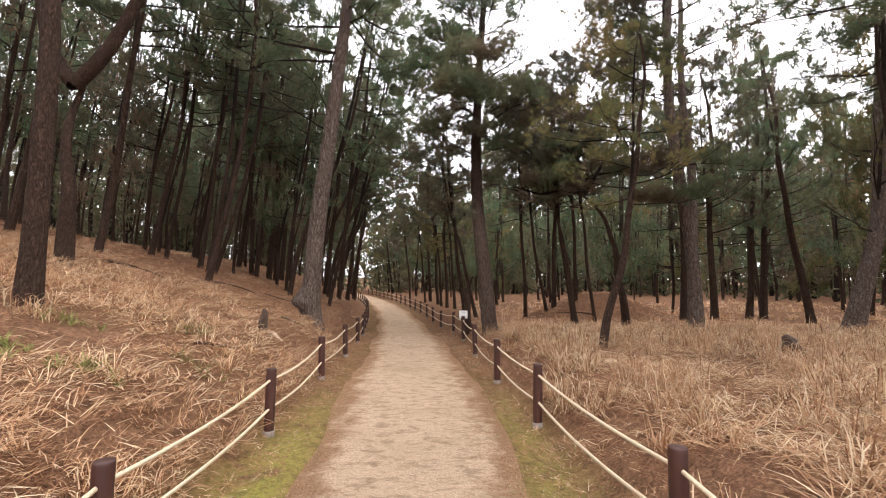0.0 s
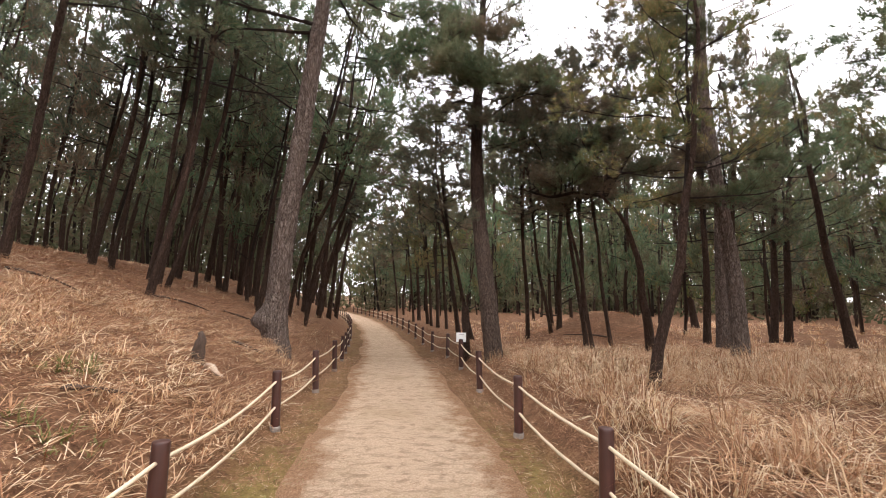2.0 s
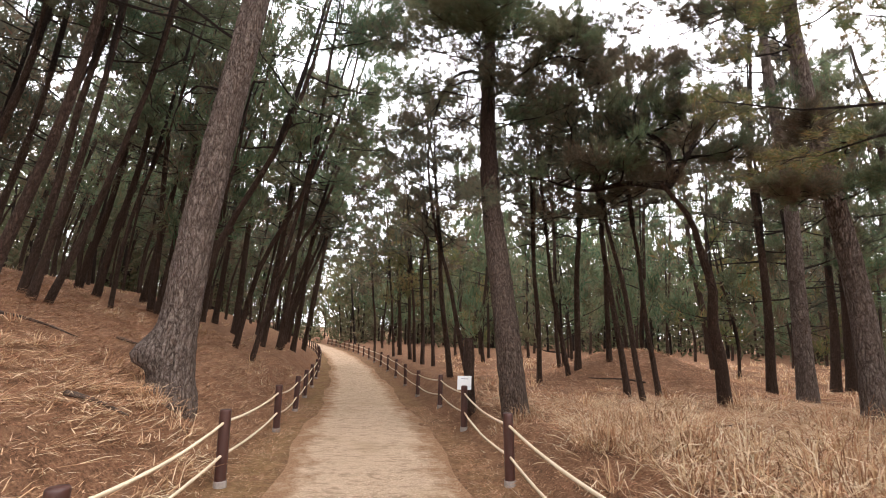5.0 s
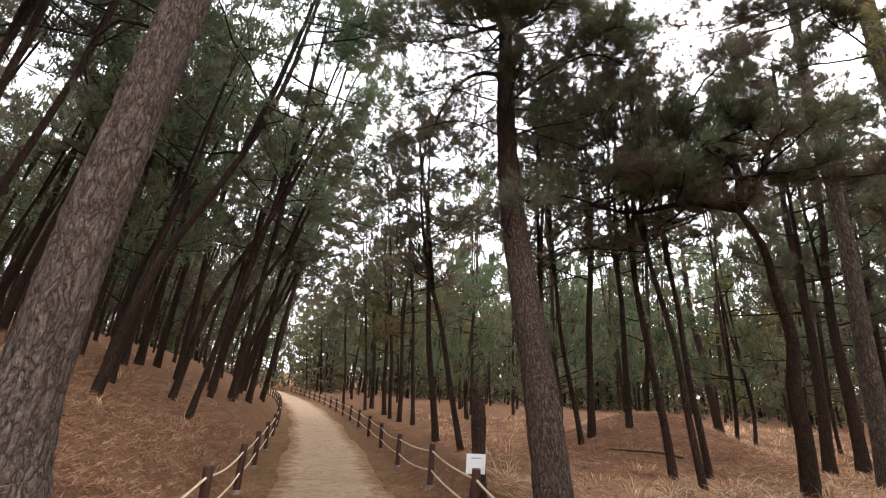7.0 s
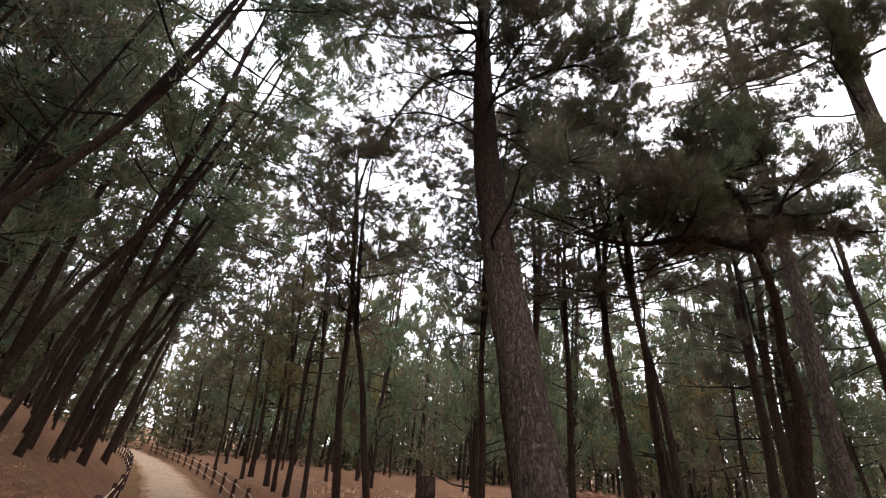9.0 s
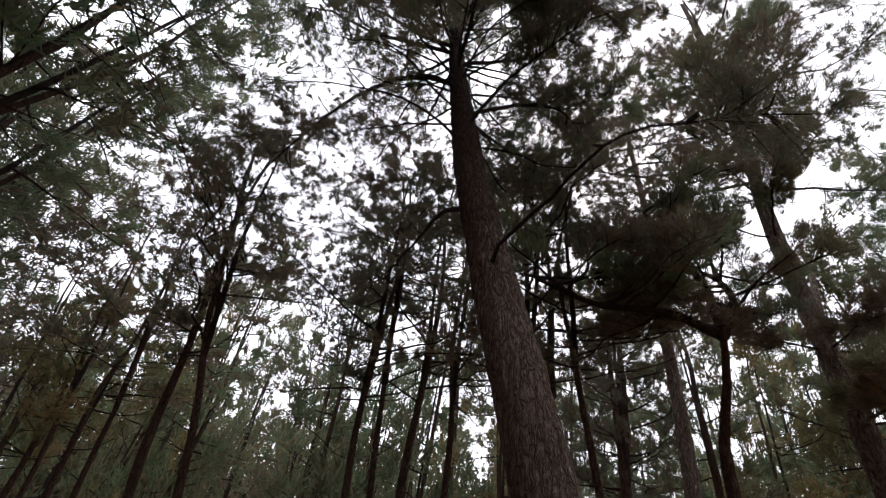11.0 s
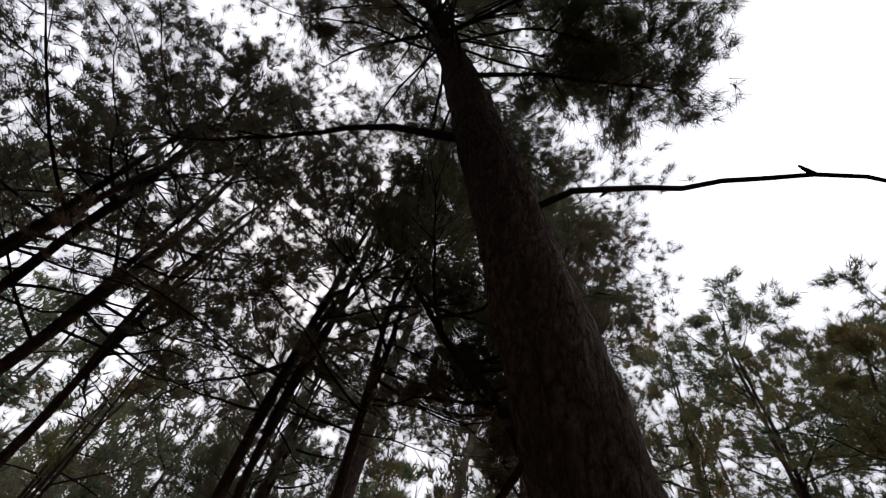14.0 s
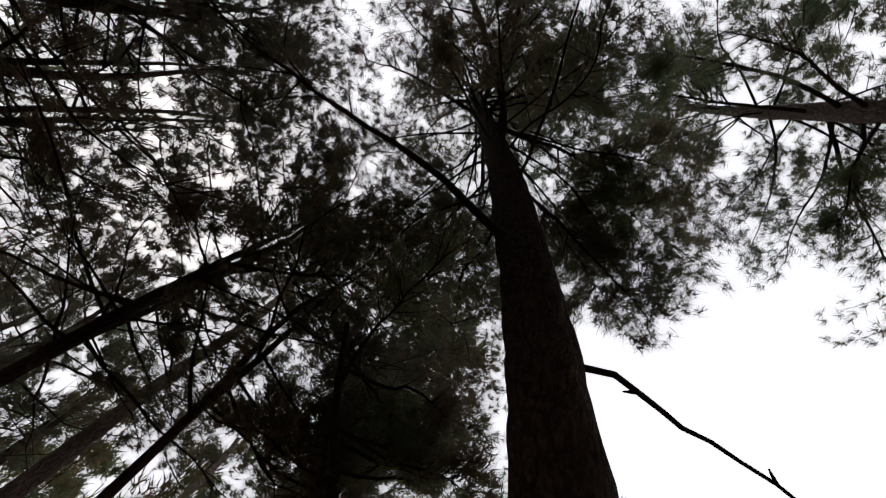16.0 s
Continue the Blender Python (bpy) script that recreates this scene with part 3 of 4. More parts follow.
add_branch(tree, rng, [q, q + np.array((-0.8, -0.2, 0.45)), q + np.array((-1.9, -0.3, 1.2))], 0.024, 5, 0.6, 0.2)

# ---- the pines that stand near the walk ----
HILL = "tall slender pine with dark bark on the needle-covered bank"
for x, y, r, dx, z in (
    (-4.42, 4.98, 0.125, 0.06, 3.4), (-7.64, 10.03, 0.085, 0.5, 5.0), (-9.09, 14.04, 0.09, 0.8, 6.8),
    (-8.92, 14.54, 0.07, 0.5, 5.5), (-5.83, 11.25, 0.08, 0.6, 4.1), (-7.49, 13.94, 0.08, 0.5, 5.7), (-8.39, 19.8, 0.11, -0.2, 9.0),
):
    pine(x, y, r, [(dx, 0, z)], 11.5, "tall", 4.4, HILL, 1.1, group="pines on the bank")
for x, y, r, dx, z in (
    (-8.2, 21.2, 0.11, 0.3, 8.2), (-8.84, 9.19, 0.085, 0.5, 5.0), (-7.11, 14.02, 0.07, 0.95, 4.8), (-7.09, 13.65, 0.075, 0.4, 4.2),
    (-11.99, 21.65, 0.13, 0.9, 7.5), (-9.71, 19.21, 0.12, 0.6, 6.2), (-10.24, 22.52, 0.13, 0.6, 6.8), (-8.17, 19.74, 0.11, 0.4, 6.0), (-8.4, 24.5, 0.13, 0.3, 7.2),
):
    pine(x, y, r, [(dx, 0, z)], 11.5, "tall", 4.4, HILL, 1.0, group="pines on the bank")
for x, y, r, dx, z in (
    (-6.9, 22.7, 0.14, 0.2, 7.1), (-4.3, 17.0, 0.07, 0.95, 5.2), (-6.25, 23.9, 0.15, 0.75, 8.4), (-5.4, 23.3, 0.13, 0.6, 7.4), (-5.5, 25.8, 0.13, 0.7, 7.8),
    (-8.2, 40, 0.14, 1.4, 11), (-5.93, 29.7, 0.13, 0.85, 7.5), (-7.85, 21.2, 0.14, 0.2, 5.6), (-8.18, 22.8, 0.14, 0.3, 7.0), (-7.93, 20.6, 0.1, 0.3, 4.8),
):
    pine(x, y, r, [(dx, 0, z)], 11.5, "far_tall", 4.4, HILL, 1.0, group="pines on the bank")
FIELD = "pine with scaly dark bark standing in dry grass"
pine(2.72, 7.95, 0.085, [(0.12, 0, 1.0), (0.42, 0, 2.0), (0.62, 0, 3.0), (0.72, 0, 4.0)], 5.6, "bushy", 2.5, "short crooked young pine leaning over dry grass", 0.72)
pine(3.98, 13.44, 0.06, [(-0.6, 0, 3.8)], 6.6, "dark", 3.6, FIELD, 0.75, None, 10, group="pines in the grass")
TALL = (6.3, 11.4)
tree, line = pine(*TALL, 0.185, [(-0.08, 0, 2.5), (-0.27, 0.02, 4.4), (-0.4, 0.05, 5.6), (-0.5, 0.1, 7.1), (-0.55, 0.1, 9.5)], 13, "dark", 6.6, "tall pine with pale scaly bark standing in dry grass", 1.5, BARK, 16)
for z, az, ln in ((3.0, 3.7, 1.3), (3.3, 4.6, 1.5), (3.5, 3.2, 1.4), (3.8, 2.4, 1.5), (3.9, 5.2, 1.6), (4.4, 3.9, 1.3), (5.9, 3.4, 1.6), (6.2, 2.6, 1.8), (6.5, 4.2, 1.7), (6.8, 3.0, 2.0), (7.1, 3.6, 1.9), (7.4, 2.5, 1.8), (7.7, 3.2, 2.0), (8.0, 4.0, 1.7), (8.3, 2.8, 1.9), (8.7, 3.5, 1.8), (9.1, 2.4, 1.6), (9.5, 3.9, 1.5), (9.9, 3.1, 1.6)):
    q = limb_line(rng, on_trunk(line, z), az, ln, rng.uniform(-0.05, 0.15), rng.uniform(-0.2, 0.05), 6)
    add_branch(tree, rng, q, 0.018, int(16 * ln), 0.2, 0.27, 32, 0.008, 0.115, (7, 11), (NEEDLES_DARK, NEEDLES)[int(z * 10) % 2])
for x, y, r, dx, z, h, kind, cf in (
    (9.6, 16.2, 0.14, 0, 4.0, 9, "dark", 2.4), (12.5, 17.9, 0.15, 0.4, 6.5, 10, "tall", 2.8), (12.1, 15.0, 0.14, -0.6, 3.4, 9, "tall", 2.6), (10.65, 12.04, 0.25, 0.7, 2.6, 10, "bushy", 2.4),
    (8.18, 15.61, 0.12, 0.1, 4.9, 9.5, "dark", 2.8), (11.8, 17.7, 0.14, 0.4, 4.7, 9, "tall", 2.6),
    (4.1, 14.35, 0.075, -0.4, 3.8, 7.2, "dark", 3.0),
):
    pine(x, y, r, [(dx, 0, z)], h, kind, cf, FIELD, 1.05, BARK if r > 0.18 else None, 14, group="pines in the grass")
for x, y, r, dx, z, h, kind, cf in (
    (4.85, 14.5, 0.065, -0.36, 3.1, 7.0, "dark", 3.0), (14.0, 26.0, 0.2, -0.8, 5.6, 10, "tall", 4.5),
    (4.27, 17.6, 0.10, 0.1, 5.2, 9.5, "dark", 3.0), (5.04, 17.3, 0.08, -0.1, 4.3, 9, "dark", 2.9), (3.97, 17.4, 0.07, -0.6, 4.0, 8.4, "dark", 3.1), (3.13, 17.34, 0.08, -0.1, 4.4, 8.8, "dark", 3.1),
    (0.96, 19.5, 0.10, -0.74, 6.3, 9.5, "dark", 3.4), (1.35, 17.8, 0.08, -1.1, 4.7, 8.0, "dark", 3.2),
):
    pine(x, y, r, [(dx, 0, z)], h, kind, cf + 0.5, FIELD, 1.15, None, 10, group="pines in the grass")
pine(7.7, 14.1, 0.18, [(0.03, 0, 2.5), (0.08, 0, 5.2), (-0.05, 0, 6.6), (-0.1, 0, 9.7)], 13.5, "dark", 7.4, "tall pine with pale scaly bark standing in dry grass", 1.15, BARK, 16, "pines in the grass")
for x, y, r, dx, z, h in ((-0.9, 31.5, 0.13, -0.2, 3.4, 7.5), (0.2, 24.5, 0.1, -0.14, 3.9, 7), (-0.3, 27.5, 0.11, -0.25, 3.2, 7.5)):
    pine(x, y, r, [(dx, 0, z)], h, "bushy", 2.5, FIELD, 0.8, None, 8, group="pines in the grass")
BENT = (5.27, 13.12)
z0 = float(land(*BENT))
tree, _ = pine(*BENT, 0.135, [(-0.25, -0.25, 1.5), (-0.75, -0.75, 2.9), (-1.15, -1.0, 3.6), (-1.5, -1.15, 3.95)], 3.3, None, None, "crooked pine with a bent trunk and dark drooping foliage", 1.0, BARK_DARK, 16)
knee = np.array((-1.5, -1.15, 3.95 - z0))
leaders = [bend([knee - (0, 0, 0.05), knee + (-0.5, 0.35, 0.12), knee + (-1.0, 0.8, 0.1), knee + (-1.45, 1.25, 0.35)], 14), bend([knee - (0, 0, 0.05), knee + (0.05, 0.1, 0.7), knee + (-0.35, 0.3, 1.2), knee + (-0.2, 0.5, 1.8)], 14), bend([knee - (0, 0, 0.05), knee + (0.3, -0.1, 0.5), knee + (0.7, 0.1, 1.1), knee + (1.0, 0.2, 1.6)], 14)]
for w, lead in enumerate(leaders):
    v, f = tube(lead, np.linspace(0.055, 0.02, 14), 8, False)
    part("limb", mesh_from("limb", v, f, BRANCH), tree)
    for i in range(13):
        p = lead[min(13, 3 + int(i * 0.85))]
        ln = rng.uniform(0.7, 1.25)
        q = limb_line(rng, p, rng.uniform(0, 2 * np.pi), ln, rng.uniform(0.0, 0.4), rng.uniform(-0.2, 0.2), 6)
        add_branch(tree, rng, q, 0.02, int(14 * ln), 0.3, 0.27, 21, 0.0075, 0.12, (5, 9), (NEEDLES_DARK, NEEDLES)[i % 2])
for x, y, dx, h in ((-5.3, 15.6, 1.7, 12), (-5.4, 18.8, 1.8, 12), (-5.5, 21.6, 1.7, 12), (-5.7, 24.8, 1.2, 11.5), (-6.3, 27.4, 1.5, 12), (-6.9, 30.2, 1.6, 12), (-7.8, 33.4, 1.6, 12), (-9.0, 37.0, 1.6, 12), (-10.3, 41.0, 1.6, 12)):
    pine(x, y, 0.09, [(dx * 0.25, 0, 3.0), (dx, 0, 6.0)], h, "tall" if y < 23 else "far_tall", 4.8, HILL, 1.3, group="pines on the bank")
for x, y, dx, h in ((0.6, 23.2, -0.5, 9.0), (-0.1, 26.0, -0.6, 9.5), (-1.2, 30.0, -0.6, 9.5), (-2.6, 35.0, -0.5, 10)):
    pine(x, y, 0.08, [(dx * 0.3, 0, 2.5), (dx, 0, 5.5)], h, "far_tall", 3.4, FIELD, 1.25, None, 8, group="pines in the grass")
FORKED = (-6.31, 7.64)
z0 = float(land(*FORKED))
tree, _ = pine(*FORKED, 0.165, [(0.0, 0, 3.6), (0.02, 0, 5.0)], 3.2, None, None, "stout pine whose trunk forks in two above the bank", 1.0, BARK_DARK, 18)
for a, c in (((-0.75, 0.1, 6.6), (-1.3, 0.2, 10.5)), ((0.85, 0.1, 6.3), (1.15, 0.2, 10.5))):
    q = bend([(0.01, 0, 4.95 - z0), (a[0] * 0.45, 0.02, 5.35 - z0), (a[0], a[1], a[2] - z0), (c[0], c[1], c[2] - z0)], 14)
    v, f = tube(q, np.linspace(0.125, 0.04, 14), 12, False)
    part("fork", mesh_from("fork", v, f, BARK_DARK), tree)
    part("crown", CROWNS["tall"][1][0 if a[0] < 0 else 2], tree).matrix_local = Matrix.Translation((a[0], a[1], a[2] - z0)) @ pose(0, 0, 0, 0, 0, 80 * a[0]) @ Matrix.Diagonal((0.9, 0.9, 0.7, 1))

# ---- the rest of the wood ----
rnd = random.Random(21)
taken = [(o.location.x, o.location.y) for o in bpy.data.objects if o.name.startswith("pine_tree")]


def free(x, y, gap):
    return all((x - a) ** 2 + (y - b) ** 2 > gap * gap for a, b in taken)


def scatter(count, x_range, y_range, gap, keep, build):
    for _ in range(count):
        x, y = rnd.uniform(*x_range), rnd.uniform(*y_range)
        if free(x, y, gap) and keep(x, y):
            taken.append((x, y))
            build(x, y)


def bank_pine(x, y):
    z = float(land(x, y))
    far = math.hypot(x, y - 4) > 11.5
    lean = rnd.uniform(0.2, 0.9)
    pine(x, y, rnd.uniform(0.05, 0.085), [(lean * 0.2 - rnd.uniform(0, 0.25), rnd.uniform(-0.1, 0.1), z + 1.7), (lean, rnd.uniform(-0.3, 0.3), z + 5)], rnd.uniform(9.5, 12.5), "far_tall" if far else rnd.choice(("tall", "tall", "bushy")), rnd.uniform(1.2, 4.4) if far or x < -10 else rnd.uniform(3.8, 5.2), HILL, rnd.uniform(0.85, 1.15), None, 7, "pines on the bank", rnd)


def field_pine(x, y):
    z = float(land(x, y))
    far = math.hypot(x, y - 5) > 13
    low = rnd.uniform(0.4, 2.0) if far else rnd.uniform(2.2, 3.5)
    pine(x, y, rnd.uniform(0.055, 0.105), [(rnd.uniform(-0.2, 0.15), rnd.uniform(-0.1, 0.1), z + 1.4), (rnd.uniform(-0.5, 0.3), rnd.uniform(-0.3, 0.3), z + 3.5)], rnd.uniform(9, 13) if far else rnd.uniform(7, 10), rnd.choice(("far_bushy", "far_bushy", "far_tall")) if far else rnd.choice(("bushy", "tall")), low, FIELD, rnd.uniform(0.9, 1.25), None, 7, "pines in the grass", rnd)


off = lambda x, y: x - float(centre(y))
for x, y, h in ((7.4, 3.6, 10.5), (5.6, 4.6, 9.2), (7.3, 6.6, 9.8), (3.7, 2.2, 9.4), (9.8, 6.6, 11.5), (12.4, 9.2, 11.5), (9.4, 9.4, 9.5), (2.9, -1.8, 10), (6.0, -0.8, 10.5), (9.6, 4.2, 11)):
    taken.append((x, y))
    pine(x, y, rnd.uniform(0.07, 0.1), [(rnd.uniform(-0.3, 0.3), 0.1, 4)], h, rnd.choice(("bushy", "tall")), h * 0.42, FIELD, 1.2, None, 9, "pines in the grass", rnd)
scatter(320, (-24, -3), (14, 48), 1.45, lambda x, y: off(x, y) < (-4.3 if y < 23 else -2.7), bank_pine)
scatter(90, (-24, -9), (-4, 14), 1.9, lambda x, y: x < -9.5 + 0.1 * y, bank_pine)
scatter(45, (2, 16), (20, 34), 2.2, lambda x, y: off(x, y) > 2.6, field_pine)
scatter(170, (-6, 34), (20, 60), 2.2, lambda x, y: off(x, y) > 2.6, field_pine)
scatter(130, (11.5, 34), (2, 22), 2.0, lambda x, y: True, field_pine)
scatter(70, (-30, 8), (45, 75), 2.4, lambda x, y: abs(off(x, y)) > 2.5, field_pine)
scatter(40, (-20, 20), (-22, -5), 3.0, lambda x, y: abs(off(x, y)) > 3, field_pine)


def far_wood(name, places, rng, label):
    """The wood beyond, too far to tell its trees apart."""
    tubes, at, to = [], [], []
    for x, y in places:
        z, h = float(land(x, y)), rng.uniform(7, 12)
        k = np.linspace(0, 1, 4)
        tubes.append(tube(np.stack([x + k * rng.normal(0, 0.5), y + 0 * k, z - 0.2 + k * h], 1), 0.12 * (1 - 0.8 * k), 5, False))
        n = 75
        s = rng.uniform(0.0, 1.05, n)
        r = 2.3 * (1 - 0.55 * s) * np.sqrt(rng.uniform(0, 1, n))
        a = rng.uniform(0, 2 * np.pi, n)
        at.append(np.stack([x + r * np.cos(a), y + r * np.sin(a), z + h * s], 1))
        to.append(np.stack([np.cos(a), np.sin(a), 0.6 + 0 * a], 1))
    bv, bf = tri_tubes(*joined(tubes))
    fv, ff = tufts(np.vstack(at), np.vstack(to), rng, 5, 0.65, 0.2)
    wood = new(name, mesh_from(name, np.vstack([bv, fv]), np.vstack([bf, ff + len(bv)]), BRANCH, False, HAZED_BRUSH, len(bf)))
    return tagged(wood, label, "wood", kind="stuff")


frng = np.random.default_rng(8)
ahead = [(d * math.sin(a), 12 + d * math.cos(a)) for d, a in zip(frng.uniform(34, 75, 460), frng.uniform(-0.8, 1.6, 460))]
around = [(d * math.sin(a), 12 + d * math.cos(a)) for d, a in zip(frng.uniform(40, 75, 160), frng.uniform(1.6, 5.5, 160))]
ridge = [(frng.uniform(-46, -25), frng.uniform(-8, 48)) for _ in range(170)]
ring = ahead + around
far_wood("far_wood", [p for p in ring if (abs(off(*p)) > 2.5 or p[1] > 62) and math.hypot(p[0], p[1] - 12) > 32] + ridge, frng, "distant dense pine wood around the clearing")


# ---- the rope fences along the path ----
def lathe(profile, sides=16):
    p = np.array([(0, 0, z) for _, z in profile], float)
    r = [max(q, 1e-4) for q, _ in profile]
    a = np.linspace(0, 2 * np.pi, sides, endpoint=False)
    v = np.stack([np.outer(r, np.cos(a)), np.outer(r, np.sin(a)), np.repeat(p[:, 2:], sides, 1)], -1).reshape(-1, 3)
    i = np.arange(len(r) - 1)[:, None] * sides
    j = np.arange(sides)[None]
    k = (j + 1) % sides
    return v, np.stack([i + j, i + k, i + sides + k, i + sides + j], -1).reshape(-1, 4)


POST_MESH = mesh_from("post", *lathe([(0.052, -0.25), (0.052, 0.1), (0.053, 0.35), (0.052, 0.675), (0.051, 0.692), (0.047, 0.699), (0.0, 0.700)]), POST)
SLEEVE_MESH = mesh_from("base_sleeve", *lathe([(0.055, -0.25), (0.060, -0.1), (0.060, 0.05), (0.058, 0.064), (0.053, 0.066)]), SLEEVE)


def rope(a, b, sag, radius=0.013):
    k = np.linspace(0, 1, 28)
    p = np.outer(1 - k, a) + np.outer(k, b)
    p[:, 2] -= sag * 4 * k * (1 - k)
    turns = np.linalg.norm(np.subtract(b, a)) / 0.09
    ang = np.arange(8) / 8 * 2 * np.pi
    r = radius * (1 + 0.12 * np.cos(3 * (ang[None] - k[:, None] * turns * 2)))
    v, f = tube(p, r, 8)
    return mesh_from("rope", *tri_tubes(v, f), ROPE)


def rope_fence(places, label):
    x0, y0 = places[0]
    fence = empty("rope_fence", x0, y0, float(land(x0, y0)))
    tagged(fence, label, "fence", "fences along the path")
    rng = random.Random(7)
    inv = Matrix.Translation(-fence.location)
    tops = []
    for x, y in places:
        z = float(land(x, y)) - 0.005
        tilt = pose(x, y, z, rng.uniform(-2, 2), rng.uniform(-2, 2), rng.uniform(0, 360))
        post = part("post", POST_MESH, fence)
        post.matrix_local = inv @ tilt
        part("base_sleeve", SLEEVE_MESH, post, "grey concrete sleeve")
        tops.append(tilt)
    for m, n in zip(tops, tops[1:]):
        for h in (0.585, 0.29):
            a, b = m @ Vector((0, 0, h)), n @ Vector((0, 0, h))
            part("rope", rope(a - fence.location, b - fence.location, rng.uniform(0.03, 0.07)), fence, "pale twisted rope")
    return fence


def row(known, start, stop, step, side):
    ys = [y for _, y in known]
    out, y = list(known), ys[-1] + step
    while y < stop:
        out.append((float(centre(y)) + side, y))
        y += step
    y = ys[0] - step
    while y > start:
        out.insert(0, (float(centre(y)) + side, y))
        y -= step
    return out


rope_fence(row([(1.34, 2.72), (1.09, 5.28), (0.89, 7.39), (0.72, 9.95), (0.58, 12.75), (0.36, 15.4)], -8, 58, 2.55, 1.55), "brown wooden posts with two pale ropes beside the trees")
rope_fence(row([(-1.69, 2.5), (-1.78, 4.96), (-1.95, 7.6), (-2.05, 9.85), (-2.32, 12.6), (-2.6, 14.9)], -8, 58, 2.45, -1.42), "brown wooden posts with two pale ropes below the bank")


def box(sx, sy, sz, bevel=0.003):
    bm = bmesh.new()
    bmesh.ops.create_cube(bm, size=1)
    bmesh.ops.scale(bm, vec=(sx, sy, sz), verts=bm.verts)
    bmesh.ops.bevel(bm, geom=bm.edges[:], offset=bevel, segments=2, affect="EDGES")
    return bm


def part_bm(name, bm, mat, parent, m, label=""):
    me = bpy.data.meshes.new(name)
    bm.to_mesh(me)
    bm.free()
    me.materials.append(mat)
    ob = part(name, me, parent, label)
    ob.matrix_local = m
    return ob


sign = empty("sign", 0.58, 12.75, float(land(0.58, 12.75)) + 0.66)
tagged(sign, "small white notice board fixed to a fence post", "sign")
part_bm("board", box(0.23, 0.015, 0.22), WHITE, sign, pose(0, 0.063, 0.07, 4, 0, 0))
part_bm("print", box(0.12, 0.003, 0.012, 0.0008), GREY_INK, sign, pose(0, 0.0475, 0.135, 4, 0, 0))

# ---- grass and litter ----
def blades(name, mat, foot, rng, count, length, width, lean, droop, spread, single=False, comb=0.7):
    """Tussocks at foot (N x 3) of arching blades, one mesh. lean: from upright, in radians, at the root; droop: how much more at the tip."""
    n = len(foot)
    a = rng.uniform(0, 2 * np.pi, (n, count))
    wind = rng.uniform(0, 2 * np.pi, (n, 1))
    ln = length[:, None] * rng.uniform(0.45, 1.2, (n, count))
    base = foot[:, None] + np.stack([np.cos(a), np.sin(a), 0 * a], -1) * (rng.uniform(0, 1, (n, count)) * spread)[..., None]
    b = a + rng.normal(0, 0.7, a.shape)
    way = np.stack([np.cos(b) + comb * np.cos(wind), np.sin(b) + comb * np.sin(wind), 0 * a], -1)
    way /= np.linalg.norm(way, axis=2)[..., None] + 1e-6
    side = np.stack([-way[..., 1], way[..., 0], rng.uniform(-0.5, 0.5, a.shape)], -1)
    base[..., 2] += rng.uniform(0, 0.035, a.shape)
    t1 = rng.uniform(*lean, a.shape)
    t2 = t1 + rng.uniform(*droop, a.shape)
    up = np.array([0, 0, 1.0])
    mid = base + way * (0.5 * ln * np.sin(t1))[..., None] + up * (0.5 * ln * np.cos(t1))[..., None]
    tip = mid + way * (0.5 * ln * np.sin(t2))[..., None] + up * (0.5 * ln * np.cos(t2))[..., None]
    tip[..., 2] = np.maximum(tip[..., 2], foot[:, None, 2] + 0.012)
    if single:
        v = np.stack([base - side * width / 2, base + side * width / 2, tip], 2).reshape(-1, 3)
        return new(name, mesh_from(name, v, np.arange(n * count * 3).reshape(-1, 3), mat, False))
    v = np.stack([base - side * width / 2, base + side * width / 2, mid - side * width * 0.45, mid + side * width * 0.45, tip], 2).reshape(-1, 3)
    i = np.arange(n * count)[:, None] * 5
    f = np.concatenate([i + np.array([[0, 1, 3]]), i + np.array([[0, 3, 2]]), i + np.array([[2, 3, 4]])])
    return new(name, mesh_from(name, v, f, mat, False))


def on_land(x, y):
    return np.stack([x, y, land(x, y) - 0.01], 1)


def patchy(x, y, rng, bare):
    p = np.sin(1.1 * x + 0.6 * y) * np.sin(0.9 * y - 0.7 * x + 1) + 0.5 * np.sin(2.9 * x) * np.sin(2.3 * y + 1)
    return p + rng.uniform(-0.8, 0.8, len(x)) > bare


grng = np.random.default_rng(3)


def lay(n, x_range, y_range, keep, bare=-0.3):
    x, y = grng.uniform(*x_range, n), grng.uniform(*y_range, n)
    k = keep(x - centre(y), x, y) & patchy(x, y, grng, bare)
    return x[k], y[k]


def grow(name, mat, spots, count, length, width, lean, droop, spread, label, category, single=False, lift=0.0, comb=0.7):
    x, y = spots
    foot = on_land(x, y) + np.array([[0, 0, lift]])
    tagged(blades(name, mat, foot, grng, count, grng.uniform(*length, len(x)), width, lean, droop, spread, single, comb), label, category, kind="stuff")


edge = lambda d, a, b, low: (d > a) & ((d > b) | (grng.uniform(0, 1, len(d)) < low))
RIGHT_NEAR = lambda d, x, y: edge(d, 1.75, 2.3, 0.25) & (x < 9 + 0.2 * y)
grow("dry_grass", STRAW, lay(2300, (1, 11), (0.6, 11.2), RIGHT_NEAR, 0.05), 40, (0.24, 0.56), 0.0085, (0.15, 1.25), (0.5, 1.5), 0.15, "tangled tussocks of tall straw-coloured dry grass", "grass")
grow("dry_grass", STRAW, lay(4200, (1, 12), (0.4, 14), RIGHT_NEAR, -1.4), 24, (0.16, 0.42), 0.0075, (1.05, 1.5), (0.0, 0.6), 0.26, "matted dry grass lying flat between the tussocks", "grass", comb=1.6)
